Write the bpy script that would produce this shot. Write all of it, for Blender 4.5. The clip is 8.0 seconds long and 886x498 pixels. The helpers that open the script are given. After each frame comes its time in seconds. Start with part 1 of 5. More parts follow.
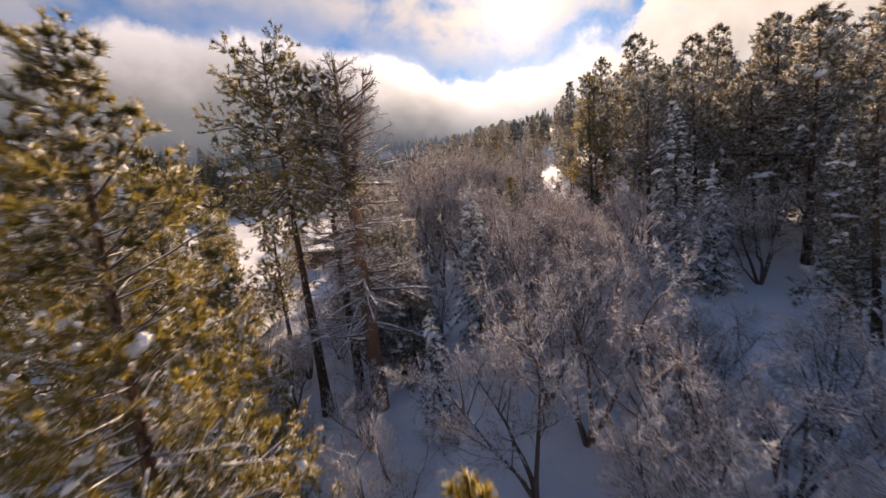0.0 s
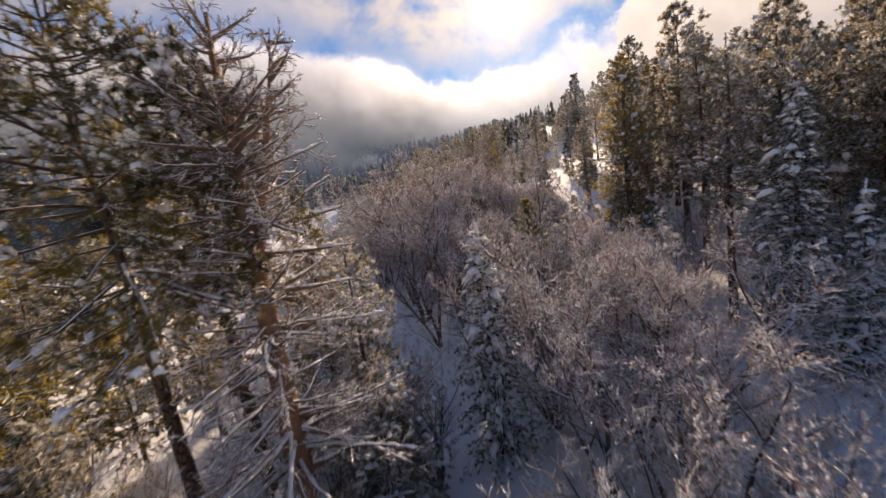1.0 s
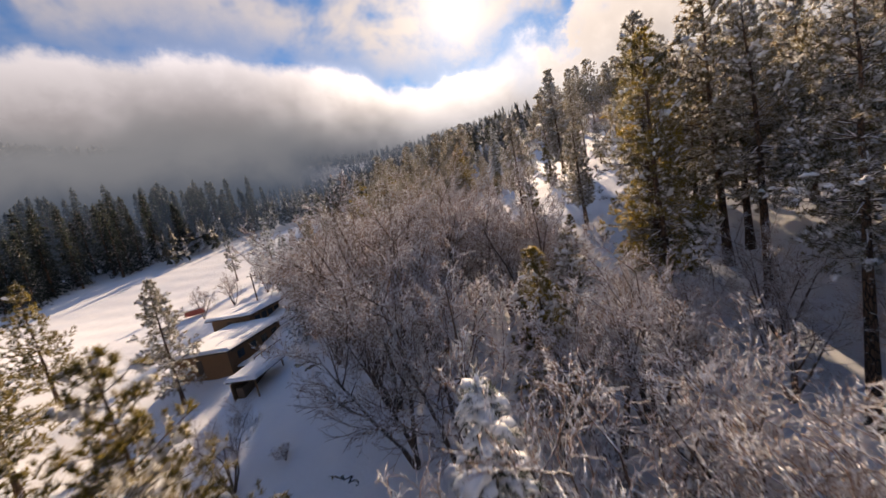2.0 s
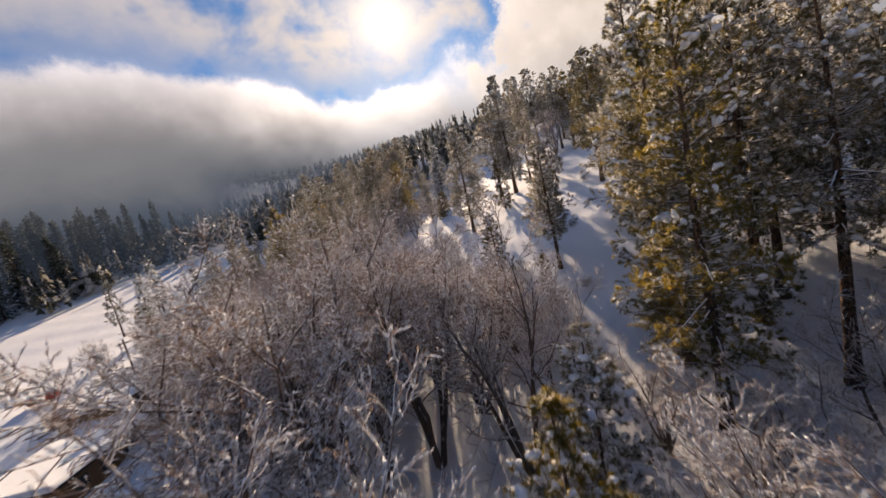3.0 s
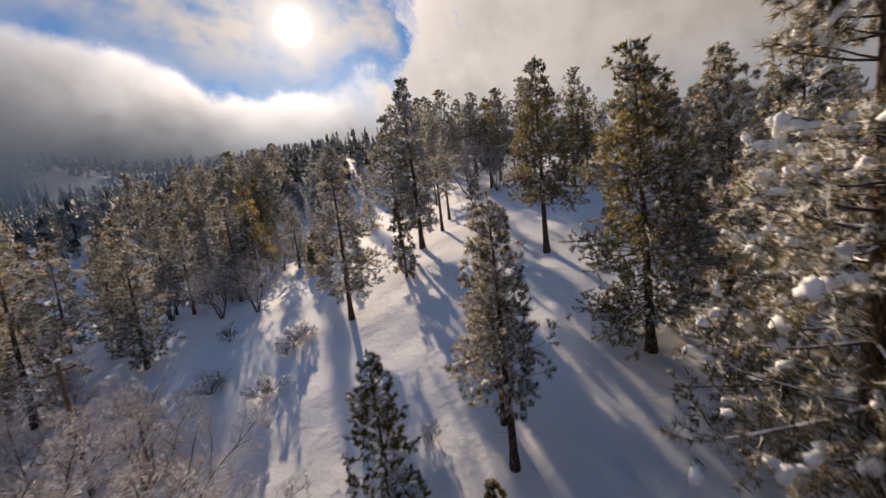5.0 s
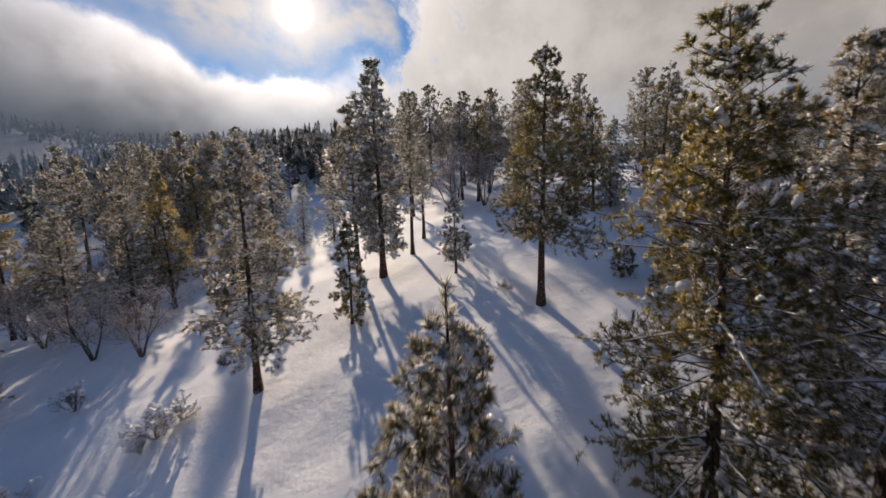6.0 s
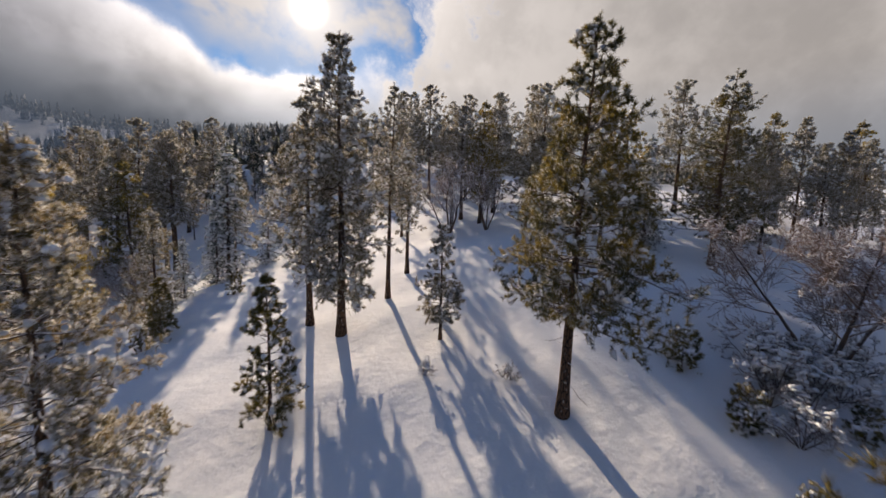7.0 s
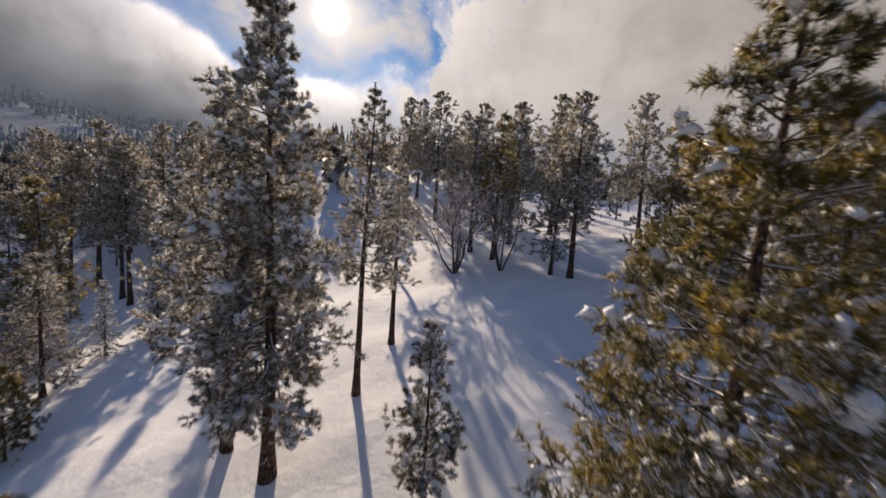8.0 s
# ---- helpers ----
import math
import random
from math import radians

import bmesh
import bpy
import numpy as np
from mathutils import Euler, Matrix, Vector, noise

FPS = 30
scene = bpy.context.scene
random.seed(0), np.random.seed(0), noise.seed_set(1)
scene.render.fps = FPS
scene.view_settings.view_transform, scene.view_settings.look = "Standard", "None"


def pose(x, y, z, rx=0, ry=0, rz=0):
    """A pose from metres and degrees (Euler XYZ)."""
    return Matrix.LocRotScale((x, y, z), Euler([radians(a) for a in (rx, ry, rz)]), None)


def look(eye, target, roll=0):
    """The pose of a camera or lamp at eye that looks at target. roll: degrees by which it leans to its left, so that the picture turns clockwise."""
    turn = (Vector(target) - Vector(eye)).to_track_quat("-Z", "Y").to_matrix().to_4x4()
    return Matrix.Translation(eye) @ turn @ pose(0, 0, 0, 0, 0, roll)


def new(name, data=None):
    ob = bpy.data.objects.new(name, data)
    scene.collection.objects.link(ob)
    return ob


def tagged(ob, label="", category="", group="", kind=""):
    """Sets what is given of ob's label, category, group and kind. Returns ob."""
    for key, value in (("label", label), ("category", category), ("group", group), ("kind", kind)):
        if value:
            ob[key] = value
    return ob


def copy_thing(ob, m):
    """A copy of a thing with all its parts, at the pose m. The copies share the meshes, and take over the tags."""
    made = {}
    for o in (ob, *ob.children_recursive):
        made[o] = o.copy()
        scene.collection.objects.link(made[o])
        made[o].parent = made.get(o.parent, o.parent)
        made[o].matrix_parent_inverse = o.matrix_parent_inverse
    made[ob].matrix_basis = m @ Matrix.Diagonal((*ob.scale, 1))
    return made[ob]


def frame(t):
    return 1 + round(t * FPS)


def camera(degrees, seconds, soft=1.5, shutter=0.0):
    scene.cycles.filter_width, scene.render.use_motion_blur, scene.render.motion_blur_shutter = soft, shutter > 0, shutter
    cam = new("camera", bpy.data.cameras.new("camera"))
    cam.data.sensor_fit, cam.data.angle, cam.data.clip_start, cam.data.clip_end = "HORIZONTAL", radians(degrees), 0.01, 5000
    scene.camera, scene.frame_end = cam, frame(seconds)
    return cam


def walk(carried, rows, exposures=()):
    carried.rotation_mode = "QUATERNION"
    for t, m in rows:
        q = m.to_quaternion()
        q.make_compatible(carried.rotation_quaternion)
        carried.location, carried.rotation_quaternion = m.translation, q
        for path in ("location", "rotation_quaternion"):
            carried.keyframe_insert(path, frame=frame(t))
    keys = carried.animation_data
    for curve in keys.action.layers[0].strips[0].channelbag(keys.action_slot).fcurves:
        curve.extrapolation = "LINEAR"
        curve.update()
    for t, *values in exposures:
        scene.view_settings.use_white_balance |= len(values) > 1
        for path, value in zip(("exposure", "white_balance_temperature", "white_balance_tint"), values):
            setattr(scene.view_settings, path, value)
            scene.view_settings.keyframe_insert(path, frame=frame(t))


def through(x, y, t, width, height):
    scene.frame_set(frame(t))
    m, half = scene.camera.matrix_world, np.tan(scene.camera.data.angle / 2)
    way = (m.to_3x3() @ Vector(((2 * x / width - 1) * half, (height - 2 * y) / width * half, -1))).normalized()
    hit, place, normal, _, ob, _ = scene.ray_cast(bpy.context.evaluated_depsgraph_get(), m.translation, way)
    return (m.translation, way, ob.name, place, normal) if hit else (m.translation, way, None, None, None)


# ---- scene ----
cam = camera(98.2, 8.0, soft=1.5, shutter=0.22)
PATH = [
    (0, (0.566, -0.799, 4.771), (0.439, 1.18, 4.508), -6.3),
    (0.5, (0.35, 6.876, 6.305), (0.228, 8.855, 6.041), -7.2),
    (1, (0.245, 14.453, 7.902), (0.154, 16.434, 7.638), -8.4),
    (1.5, (0.345, 21.678, 9.587), (0.311, 23.66, 9.323), -10.1),
    (3, (3.19, 42.93, 13.567), (3.551, 44.878, 13.295), -13.9),
    (3.5, (4.785, 49.331, 15.061), (5.311, 51.24, 14.781), -13.8),
    (4, (6.828, 55.417, 15.842), (7.51, 57.278, 15.569), -12.2),
    (4.5, (9.55, 61.838, 16.48), (10.362, 63.646, 16.216), -9.7),
    (6, (20.209, 77.158, 19.346), (21.168, 78.891, 19.074), -1.9),
    (6.5, (23.763, 82.266, 20.414), (24.737, 83.993, 20.154), 0.4),
    (7, (27.367, 87.368, 21.721), (28.331, 89.103, 21.474), 1.8),
    (7.5, (30.71, 92.447, 23.306), (31.657, 94.193, 23.07), 2.8),
    (8, (34.051, 98.075, 25.083), (34.967, 99.84, 24.868), 3.8),
]
EXPOSURES = [(0.0, 1.13, 8950, 22), (1.5, 1.03, 8650, 20.5), (3.5, 0.8, 8450, 18), (4.5, 0.62, 8250, 17), (6.0, 0.63, 7600, 14.5), (7.5, 0.62, 7650, 15), (8.0, 0.58, 7800, 16)]
walk(cam, [(t, look(eye, target, roll)) for t, eye, target, roll in PATH], EXPOSURES)

# ---------------------------------------------------------------- light and sky
SUN = Vector((0.160, 0.904, 0.397)).normalized()
SUN_EL, SUN_AZ = math.asin(SUN.z), math.atan2(SUN.x, SUN.y)

sun_data = bpy.data.lights.new("sun", "SUN")
sun_data.energy, sun_data.angle, sun_data.color = 3.9, radians(0.8), (1.0, 0.89, 0.75)
sun = new("sun", sun_data)
sun.matrix_world = look(tuple(SUN * 300), (0, 0, 0))


class Nodes:
    """Short hand for building a node tree."""

    def __init__(self, tree):
        self.tree = tree
        tree.nodes.clear()

    def add(self, kind, ins=None, **props):
        n = self.tree.nodes.new(kind)
        for k, v in props.items():
            setattr(n, k, v)
        for k, v in (ins or {}).items():
            self.put(n.inputs[k], v)
        return n

    def put(self, socket, v):
        if isinstance(v, bpy.types.NodeSocket):
            self.tree.links.new(v, socket)
        else:
            socket.default_value = v

    def math(self, op, a, b=0.0, c=0.0, clamp=False):
        n = self.add("ShaderNodeMath", operation=op, use_clamp=clamp)
        for s, v in zip(n.inputs, (a, b, c)):
            self.put(s, v)
        return n.outputs[0]

    def vmath(self, op, a, b=(0, 0, 0)):
        n = self.add("ShaderNodeVectorMath", operation=op)
        self.put(n.inputs[0], a)
        self.put(n.inputs[1], b)
        return n.outputs["Value"] if op == "DOT_PRODUCT" else n.outputs[0]

    def ramp01(self, v, lo, hi, a=0.0, b=1.0, smooth=True):
        n = self.add("ShaderNodeMapRange", {"Value": v, "From Min": lo, "From Max": hi, "To Min": a, "To Max": b}, interpolation_type="SMOOTHSTEP" if smooth else "LINEAR")
        return n.outputs["Result"]

    def noise(self, vec, scale, detail=4.0, rough=0.55, distort=0.0):
        n = self.add("ShaderNodeTexNoise", {"Scale": scale, "Detail": detail, "Roughness": rough, "Distortion": distort})
        if vec is not None:
            self.put(n.inputs["Vector"], vec)
        return n.outputs["Fac"]

    def mix(self, f, a, b, blend="MIX"):
        n = self.add("ShaderNodeMix", data_type="RGBA", blend_type=blend)
        self.put(n.inputs["Factor"], f)
        self.put(n.inputs["A"], a)
        self.put(n.inputs["B"], b)
        return n.outputs["Result"]


def build_sky():
    world = bpy.data.worlds.new("winter_sky")
    scene.world = world
    world.use_nodes = True
    k = Nodes(world.node_tree)
    d = k.vmath("NORMALIZE", k.add("ShaderNodeTexCoord").outputs["Generated"])
    xyz = k.add("ShaderNodeSeparateXYZ", {"Vector": d}).outputs
    deg = 57.29578
    az = k.math("MULTIPLY", k.math("ARCTAN2", xyz["X"], xyz["Y"]), deg)
    el = k.math("MULTIPLY", k.math("ARCSINE", xyz["Z"]), deg)
    away = k.math("MULTIPLY", k.math("ARCCOSINE", k.math("MINIMUM", k.vmath("DOT_PRODUCT", d, tuple(SUN)), 0.99999)), deg)
    # big soft billows, and a stretched pattern for the thin high cloud
    billow = k.noise(d, 5.2, 6.0, 0.52, 0.2)
    fine = k.noise(d, 13.0, 5.0, 0.6, 0.1)
    high = k.noise(k.vmath("MULTIPLY", d, (1.0, 1.0, 1.25)), 6.5, 4.0, 0.5, 0.15)
    # upper edge of the cloud bank over azimuth
    swirl = k.math("ADD", k.math("MULTIPLY", k.math("SUBTRACT", billow, 0.5), 22.0), k.math("MULTIPLY", k.math("SUBTRACT", fine, 0.5), 26.0))
    side = k.math("ADD", az, k.math("MULTIPLY", swirl, k.ramp01(az, 12.0, 22.0, 0.12, 1.0)))
    ramp = k.add("ShaderNodeValToRGB", {"Fac": k.math("DIVIDE", k.math("ADD", side, 180.0), 360.0)})
    ramp.color_ramp.interpolation = "EASE"
    stops = ((-180, 9), (-95, 12), (-60, 19), (-32, 22), (-22, 22.6), (-15, 21.4), (-10, 20.4), (-5, 18.9), (-1, 16.2), (3, 16.0), (10, 16.6), (18, 17.0), (21.5, 18.5), (25, 25), (40, 46), (75, 46), (110, 22), (150, 10))
    el0 = ramp.color_ramp.elements
    while len(el0) < len(stops):
        el0.new(0.5)
    for e, (a, v) in zip(el0, stops):
        e.position, e.color = (a + 180) / 360, (v / 60,) * 3 + (1,)
    edge = k.math("MULTIPLY", ramp.outputs["Color"], 60.0)
    edge = k.math("ADD", edge, k.math("MULTIPLY", k.math("SUBTRACT", billow, 0.5), k.ramp01(az, 18.0, 28.0, 5.5, 16.0)))
    edge = k.math("ADD", edge, k.math("MULTIPLY", k.math("SUBTRACT", fine, 0.5), k.ramp01(az, 18.0, 28.0, 3.6, 9.0)))
    depth = k.math("SUBTRACT", edge, el)
    bank = k.ramp01(depth, k.ramp01(az, 9.0, 20.0, -0.9, -5.0), k.ramp01(az, 9.0, 22.0, 1.5, 8.0))
    gap = k.ramp01(depth, -5.5, -0.5, 1.0, k.ramp01(az, -60.0, -36.0, 0.9, 0.35))
    veil = k.math("MULTIPLY", k.ramp01(k.math("ADD", high, k.ramp01(az, -6.0, -30.0, 0.0, 0.10)), 0.36, 0.57), k.math("MULTIPLY", k.ramp01(el, 30.0, 46.0, 0.94, 0.1), k.ramp01(away, 60.0, 100.0, 1.0, 0.3)))
    veil = k.math("MAXIMUM", k.math("MULTIPLY", veil, gap), k.math("MULTIPLY", k.ramp01(k.math("ADD", away, k.math("MULTIPLY", k.math("SUBTRACT", fine, 0.5), 12.0)), 10.0, 2.0), 0.85))
    # brightness of the cloud: lit through near the sun, lit along its upper rim, grey below
    glow = k.math("POWER", 2.71828, k.math("MULTIPLY", away, -1 / 13.0))
    wide = k.math("POWER", 2.71828, k.math("MULTIPLY", away, -1 / 46.0))
    rim = k.math("POWER", 2.71828, k.math("MULTIPLY", k.math("MAXIMUM", depth, 0.0), -1 / 3.2))
    rim = k.math("MULTIPLY", rim, k.math("ADD", 0.13, k.math("MULTIPLY", k.math("POWER", 2.71828, k.math("MULTIPLY", away, -1 / 26.0)), 1.08)))
    lum = k.math("ADD", k.ramp01(az, 12.0, 32.0, 0.13, 0.27), k.math("MULTIPLY", glow, 0.44))
    lum = k.math("ADD", lum, k.math("MULTIPLY", wide, 0.34))
    lum = k.math("MULTIPLY", lum, k.ramp01(az, -28.0, 2.0, 0.94, 1.0))
    lum = k.math("MULTIPLY", lum, k.ramp01(k.math("ADD", billow, k.math("MULTIPLY", k.math("SUBTRACT", fine, 0.5), 0.5)), 0.30, 0.70, k.ramp01(az, 8.0, 35.0, 0.62, 0.86), k.ramp01(az, 8.0, 35.0, 1.34, 1.14)))
    lum = k.math("ADD", lum, rim)
    lum = k.math("MULTIPLY", lum, k.ramp01(el, 3.5, k.ramp01(az, -26.0, 0.0, 19.5, 15.5), k.ramp01(az, -12.0, 14.0, 0.28, 0.85), 1.0))
    thin = k.math("ADD", 0.26, k.math("ADD", k.math("MULTIPLY", glow, 0.18), k.math("MULTIPLY", wide, 0.30)))
    lum = k.math("ADD", k.math("MULTIPLY", lum, bank), k.math("MULTIPLY", thin, k.math("SUBTRACT", 1.0, bank)))
    sheet = k.math("MAXIMUM", bank, veil)
    tint = k.mix(k.ramp01(el, 4.0, 17.0), (0.74, 0.88, 1.12, 1), k.mix(k.ramp01(az, 14.0, 40.0), k.mix(k.ramp01(az, -26.0, 4.0), (0.87, 0.95, 1.15, 1), (0.955, 0.975, 1.03, 1)), (0.955, 0.975, 1.035, 1)))
    cloud = k.mix(1.0, tint, k.add("ShaderNodeCombineColor", {"Red": lum, "Green": lum, "Blue": lum}).outputs[0], "MULTIPLY")
    sky = k.add("ShaderNodeTexSky", sky_type="NISHITA", sun_disc=False, sun_elevation=SUN_EL, sun_rotation=SUN_AZ, altitude=1600.0, air_density=1.0, dust_density=0.3, ozone_density=2.0)
    deep = k.mix(k.ramp01(el, 26.0, 55.0), (0.032, 0.064, 0.094, 1), (0.040, 0.088, 0.130, 1))
    blue = k.mix(1.0, sky.outputs["Color"], deep, "MULTIPLY")
    col = k.mix(sheet, blue, cloud)
    # the sun seen through thin cloud
    disc = k.ramp01(away, 2.7, 0.3)
    halo = k.math("POWER", 2.71828, k.math("MULTIPLY", away, -1 / 2.8))
    lit = k.math("ADD", k.math("MULTIPLY", disc, 1.0), k.math("MULTIPLY", halo, 0.55))
    col = k.mix(1.0, col, k.add("ShaderNodeCombineColor", {"Red": lit, "Green": k.math("MULTIPLY", lit, 0.97), "Blue": k.math("MULTIPLY", lit, 0.90)}).outputs[0], "ADD")
    bg = k.add("ShaderNodeBackground", {"Color": col, "Strength": 0.72})
    out = k.add("ShaderNodeOutputWorld")
    k.tree.links.new(bg.outputs[0], out.inputs["Surface"])


build_sky()


# ---------------------------------------------------------------- materials
def material(name, build):
    m = bpy.data.materials.new(name)
    m.use_nodes = True
    k = Nodes(m.node_tree)
    shader = build(k)
    out = k.add("ShaderNodeOutputMaterial")
    k.tree.links.new(shader, out.inputs["Surface"])
    return m


def principled(k, color, rough=0.8, bump=None, depth=0.3, dist=0.02, spec=0.3):
    p = k.add("ShaderNodeBsdfPrincipled", {"Base Color": color, "Roughness": rough, "Specular IOR Level": spec})
    if bump is not None:
        k.put(p.inputs["Normal"], k.add("ShaderNodeBump", {"Height": bump, "Strength": depth, "Distance": dist}).outputs[0])
    return p.outputs[0]


def place(k):
    return k.add("ShaderNodeTexCoord").outputs["Object"]


def world_place(k):
    return k.add("ShaderNodeNewGeometry").outputs["Position"]


def upward(k):
    """How far a surface faces the sky, from -1 to 1."""
    return k.add("ShaderNodeSeparateXYZ", {"Vector": k.add("ShaderNodeNewGeometry").outputs["Normal"]}).outputs["Z"]


def snow_ground(k):
    p = world_place(k)
    wide, mid, grain = k.noise(p, 0.12, 4), k.noise(p, 1.1, 5, 0.6), k.noise(p, 22.0, 3, 0.7)
    col = k.mix(k.ramp01(wide, 0.3, 0.7), (0.80, 0.82, 0.85, 1), (0.88, 0.88, 0.89, 1))
    # bits of bark and needles lying on the snow
    litter = k.math("MULTIPLY", k.ramp01(k.noise(p, 7.0, 3, 0.8), 0.70, 0.76), k.ramp01(k.noise(p, 0.35, 3), 0.50, 0.62))
    col = k.mix(k.math("MULTIPLY", litter, 0.45), col, (0.22, 0.17, 0.13, 1))
    h = k.math("ADD", k.math("MULTIPLY", mid, 1.0), k.math("MULTIPLY", grain, 0.12))
    return principled(k, col, 0.8, h, 0.32, 0.35, 0.08)


def snow_lump(k):
    p = world_place(k)
    col = k.mix(k.noise(p, 1.6, 3), (0.78, 0.80, 0.83, 1), (0.90, 0.90, 0.91, 1))
    return principled(k, col, 0.8, k.noise(p, 14.0, 4, 0.65), 0.4, 0.06, 0.1)


def pine_bark(k):
    p = place(k)
    cells = k.add("ShaderNodeTexVoronoi", {"Vector": k.vmath("MULTIPLY", p, (6.0, 6.0, 1.3)), "Scale": 1.4}, feature="DISTANCE_TO_EDGE").outputs["Distance"]
    plate = k.ramp01(cells, 0.02, 0.16)
    grain = k.noise(k.vmath("MULTIPLY", p, (9, 9, 2.2)), 2.0, 5, 0.65)
    col = k.mix(plate, (0.030, 0.022, 0.018, 1), k.mix(grain, (0.10, 0.060, 0.040, 1), (0.21, 0.125, 0.08, 1)))
    rime = k.math("MULTIPLY", k.ramp01(k.noise(p, 2.6, 5, 0.7), 0.58, 0.70), 0.55)
    col = k.mix(rime, col, (0.72, 0.73, 0.75, 1))
    return principled(k, col, 0.9, k.math("ADD", plate, k.math("MULTIPLY", grain, 0.5)), 0.8, 0.05, 0.15)


def snowy_wood(low, high, tone_a, tone_b, amount=1.0, through=0.0, patch=1.7):
    """Limbs and twigs that carry snow on their upper side."""

    def build(k):
        p = place(k)
        grain = k.noise(p, 5.0, 4, 0.6)
        col = k.mix(grain, tone_a, tone_b)
        col = k.mix(k.math("MULTIPLY", k.add("ShaderNodeObjectInfo").outputs["Random"], 0.35), col, (0.10, 0.065, 0.05, 1))
        lie = k.math("ADD", upward(k), k.math("MULTIPLY", k.math("SUBTRACT", k.noise(p, patch, 4, 0.65), 0.5), 1.5))
        snow = k.math("MULTIPLY", k.ramp01(lie, low, high), amount)
        col = k.mix(snow, col, (0.84, 0.85, 0.87, 1))
        wood = principled(k, col, 0.85, grain, 0.4, 0.02, 0.15)
        if not through:
            return wood
        # rime lets light through
        ice = k.add("ShaderNodeBsdfTranslucent", {"Color": col})
        return k.add("ShaderNodeMixShader", {0: through, 1: wood, 2: ice.outputs[0]}).outputs[0]

    return build


def needles(dark, light, gold, frost, through=0.56):
    def build(k):
        p = place(k)
        rnd = k.add("ShaderNodeObjectInfo").outputs["Random"]
        isl = k.add("ShaderNodeNewGeometry").outputs["Random Per Island"]
        clump = k.noise(p, 0.55, 4, 0.6)
        col = k.mix(k.ramp01(clump, 0.3, 0.7), dark, light)
        col = k.mix(k.math("MULTIPLY", k.ramp01(k.noise(p, 0.33, 3), 0.43, 0.64), k.ramp01(rnd, 0.0, 1.0, 0.4, 1.0)), col, gold)
        col = k.mix(k.math("MULTIPLY", isl, 0.35), col, (0.05, 0.045, 0.025, 1))
        rime = k.ramp01(k.math("ADD", k.noise(p, 2.2, 6, 0.75), k.math("MULTIPLY", isl, 0.22)), 0.68 - frost, 0.80 - frost)
        col = k.mix(k.math("MULTIPLY", rime, 0.8), col, (0.80, 0.81, 0.83, 1))
        a = k.add("ShaderNodeBsdfPrincipled", {"Base Color": col, "Roughness": 0.6, "Specular IOR Level": 0.25})
        b = k.add("ShaderNodeBsdfTranslucent", {"Color": col})
        return k.add("ShaderNodeMixShader", {0: through, 1: a.outputs[0], 2: b.outputs[0]}).outputs[0]

    return build


def plain(color, rough=0.7, vary=0.25, scale=3.0):
    def build(k):
        n = k.noise(place(k), scale, 5, 0.6)
        dark = tuple(c * (1 - vary) for c in color) + (1,)
        pale = tuple(min(1, c * (1 + vary)) for c in color) + (1,)
        return principled(k, k.mix(n, dark, pale), rough, n, 0.25, 0.02)

    return build


def dark_water(k):
    p = k.add("ShaderNodeBsdfPrincipled", {"Base Color": (0.012, 0.016, 0.018, 1), "Roughness": 0.12, "Specular IOR Level": 0.5})
    k.put(p.inputs["Normal"], k.add("ShaderNodeBump", {"Height": k.noise(world_place(k), 6.0, 3), "Strength": 0.2, "Distance": 0.03}).outputs[0])
    return p.outputs[0]


SNOW = material("ground_snow", snow_ground)
LUMP = material("lying_snow", snow_lump)
BARK = material("pine_bark", pine_bark)
LIMB = material("snowy_limb", snowy_wood(0.30, 0.75, (0.050, 0.034, 0.026, 1), (0.13, 0.085, 0.06, 1)))
SNAGWOOD = material("dead_wood", snowy_wood(0.30, 0.70, (0.11, 0.065, 0.045, 1), (0.26, 0.17, 0.12, 1)))
GREY_LIMB = material("grey_limb", snowy_wood(0.25, 0.75, (0.085, 0.06, 0.048, 1), (0.19, 0.14, 0.115, 1), 0.95, 0.0, 2.5))
SNAGBARK = material("dead_bark", snowy_wood(0.55, 0.9, (0.15, 0.078, 0.048, 1), (0.31, 0.18, 0.115, 1), 0.8))
TWIG = material("frosted_twig", snowy_wood(-0.10, 0.60, (0.27, 0.182, 0.142, 1), (0.48, 0.355, 0.285, 1), 0.92, 0.5, 4.5))
TWIG_BROWN = material("brown_twig", snowy_wood(0.05, 0.85, (0.15, 0.095, 0.07, 1), (0.30, 0.205, 0.16, 1), 0.9, 0.35))
NEEDLE = material("pine_needles", needles((0.10, 0.088, 0.030, 1), (0.225, 0.172, 0.046, 1), (0.47, 0.325, 0.042, 1), 0.03, 0.74))
NEEDLE_OLIVE = material("olive_needles", needles((0.060, 0.060, 0.024, 1), (0.132, 0.114, 0.040, 1), (0.30, 0.212, 0.038, 1), 0.03, 0.58))
NEEDLE_WHITE = material("rimed_needles", needles((0.115, 0.098, 0.054, 1), (0.225, 0.185, 0.098, 1), (0.30, 0.21, 0.08, 1), 0.10, 0.60))
NEEDLE_FIR = material("fir_needles", needles((0.022, 0.040, 0.028, 1), (0.050, 0.075, 0.045, 1), (0.08, 0.085, 0.03, 1), 0.10))
# needles of distant trees, with the cool cast of haze put into the colour
NEEDLE_HAZED = material("hazed_far_needles", needles((0.040, 0.052, 0.044, 1), (0.080, 0.086, 0.066, 1), (0.14, 0.105, 0.06, 1), 0.08))
NEEDLE_DEEP = material("dark_fir_needles", needles((0.018, 0.030, 0.030, 1), (0.036, 0.052, 0.046, 1), (0.05, 0.055, 0.035, 1), -0.02))
WATER = material("creek_water", dark_water)


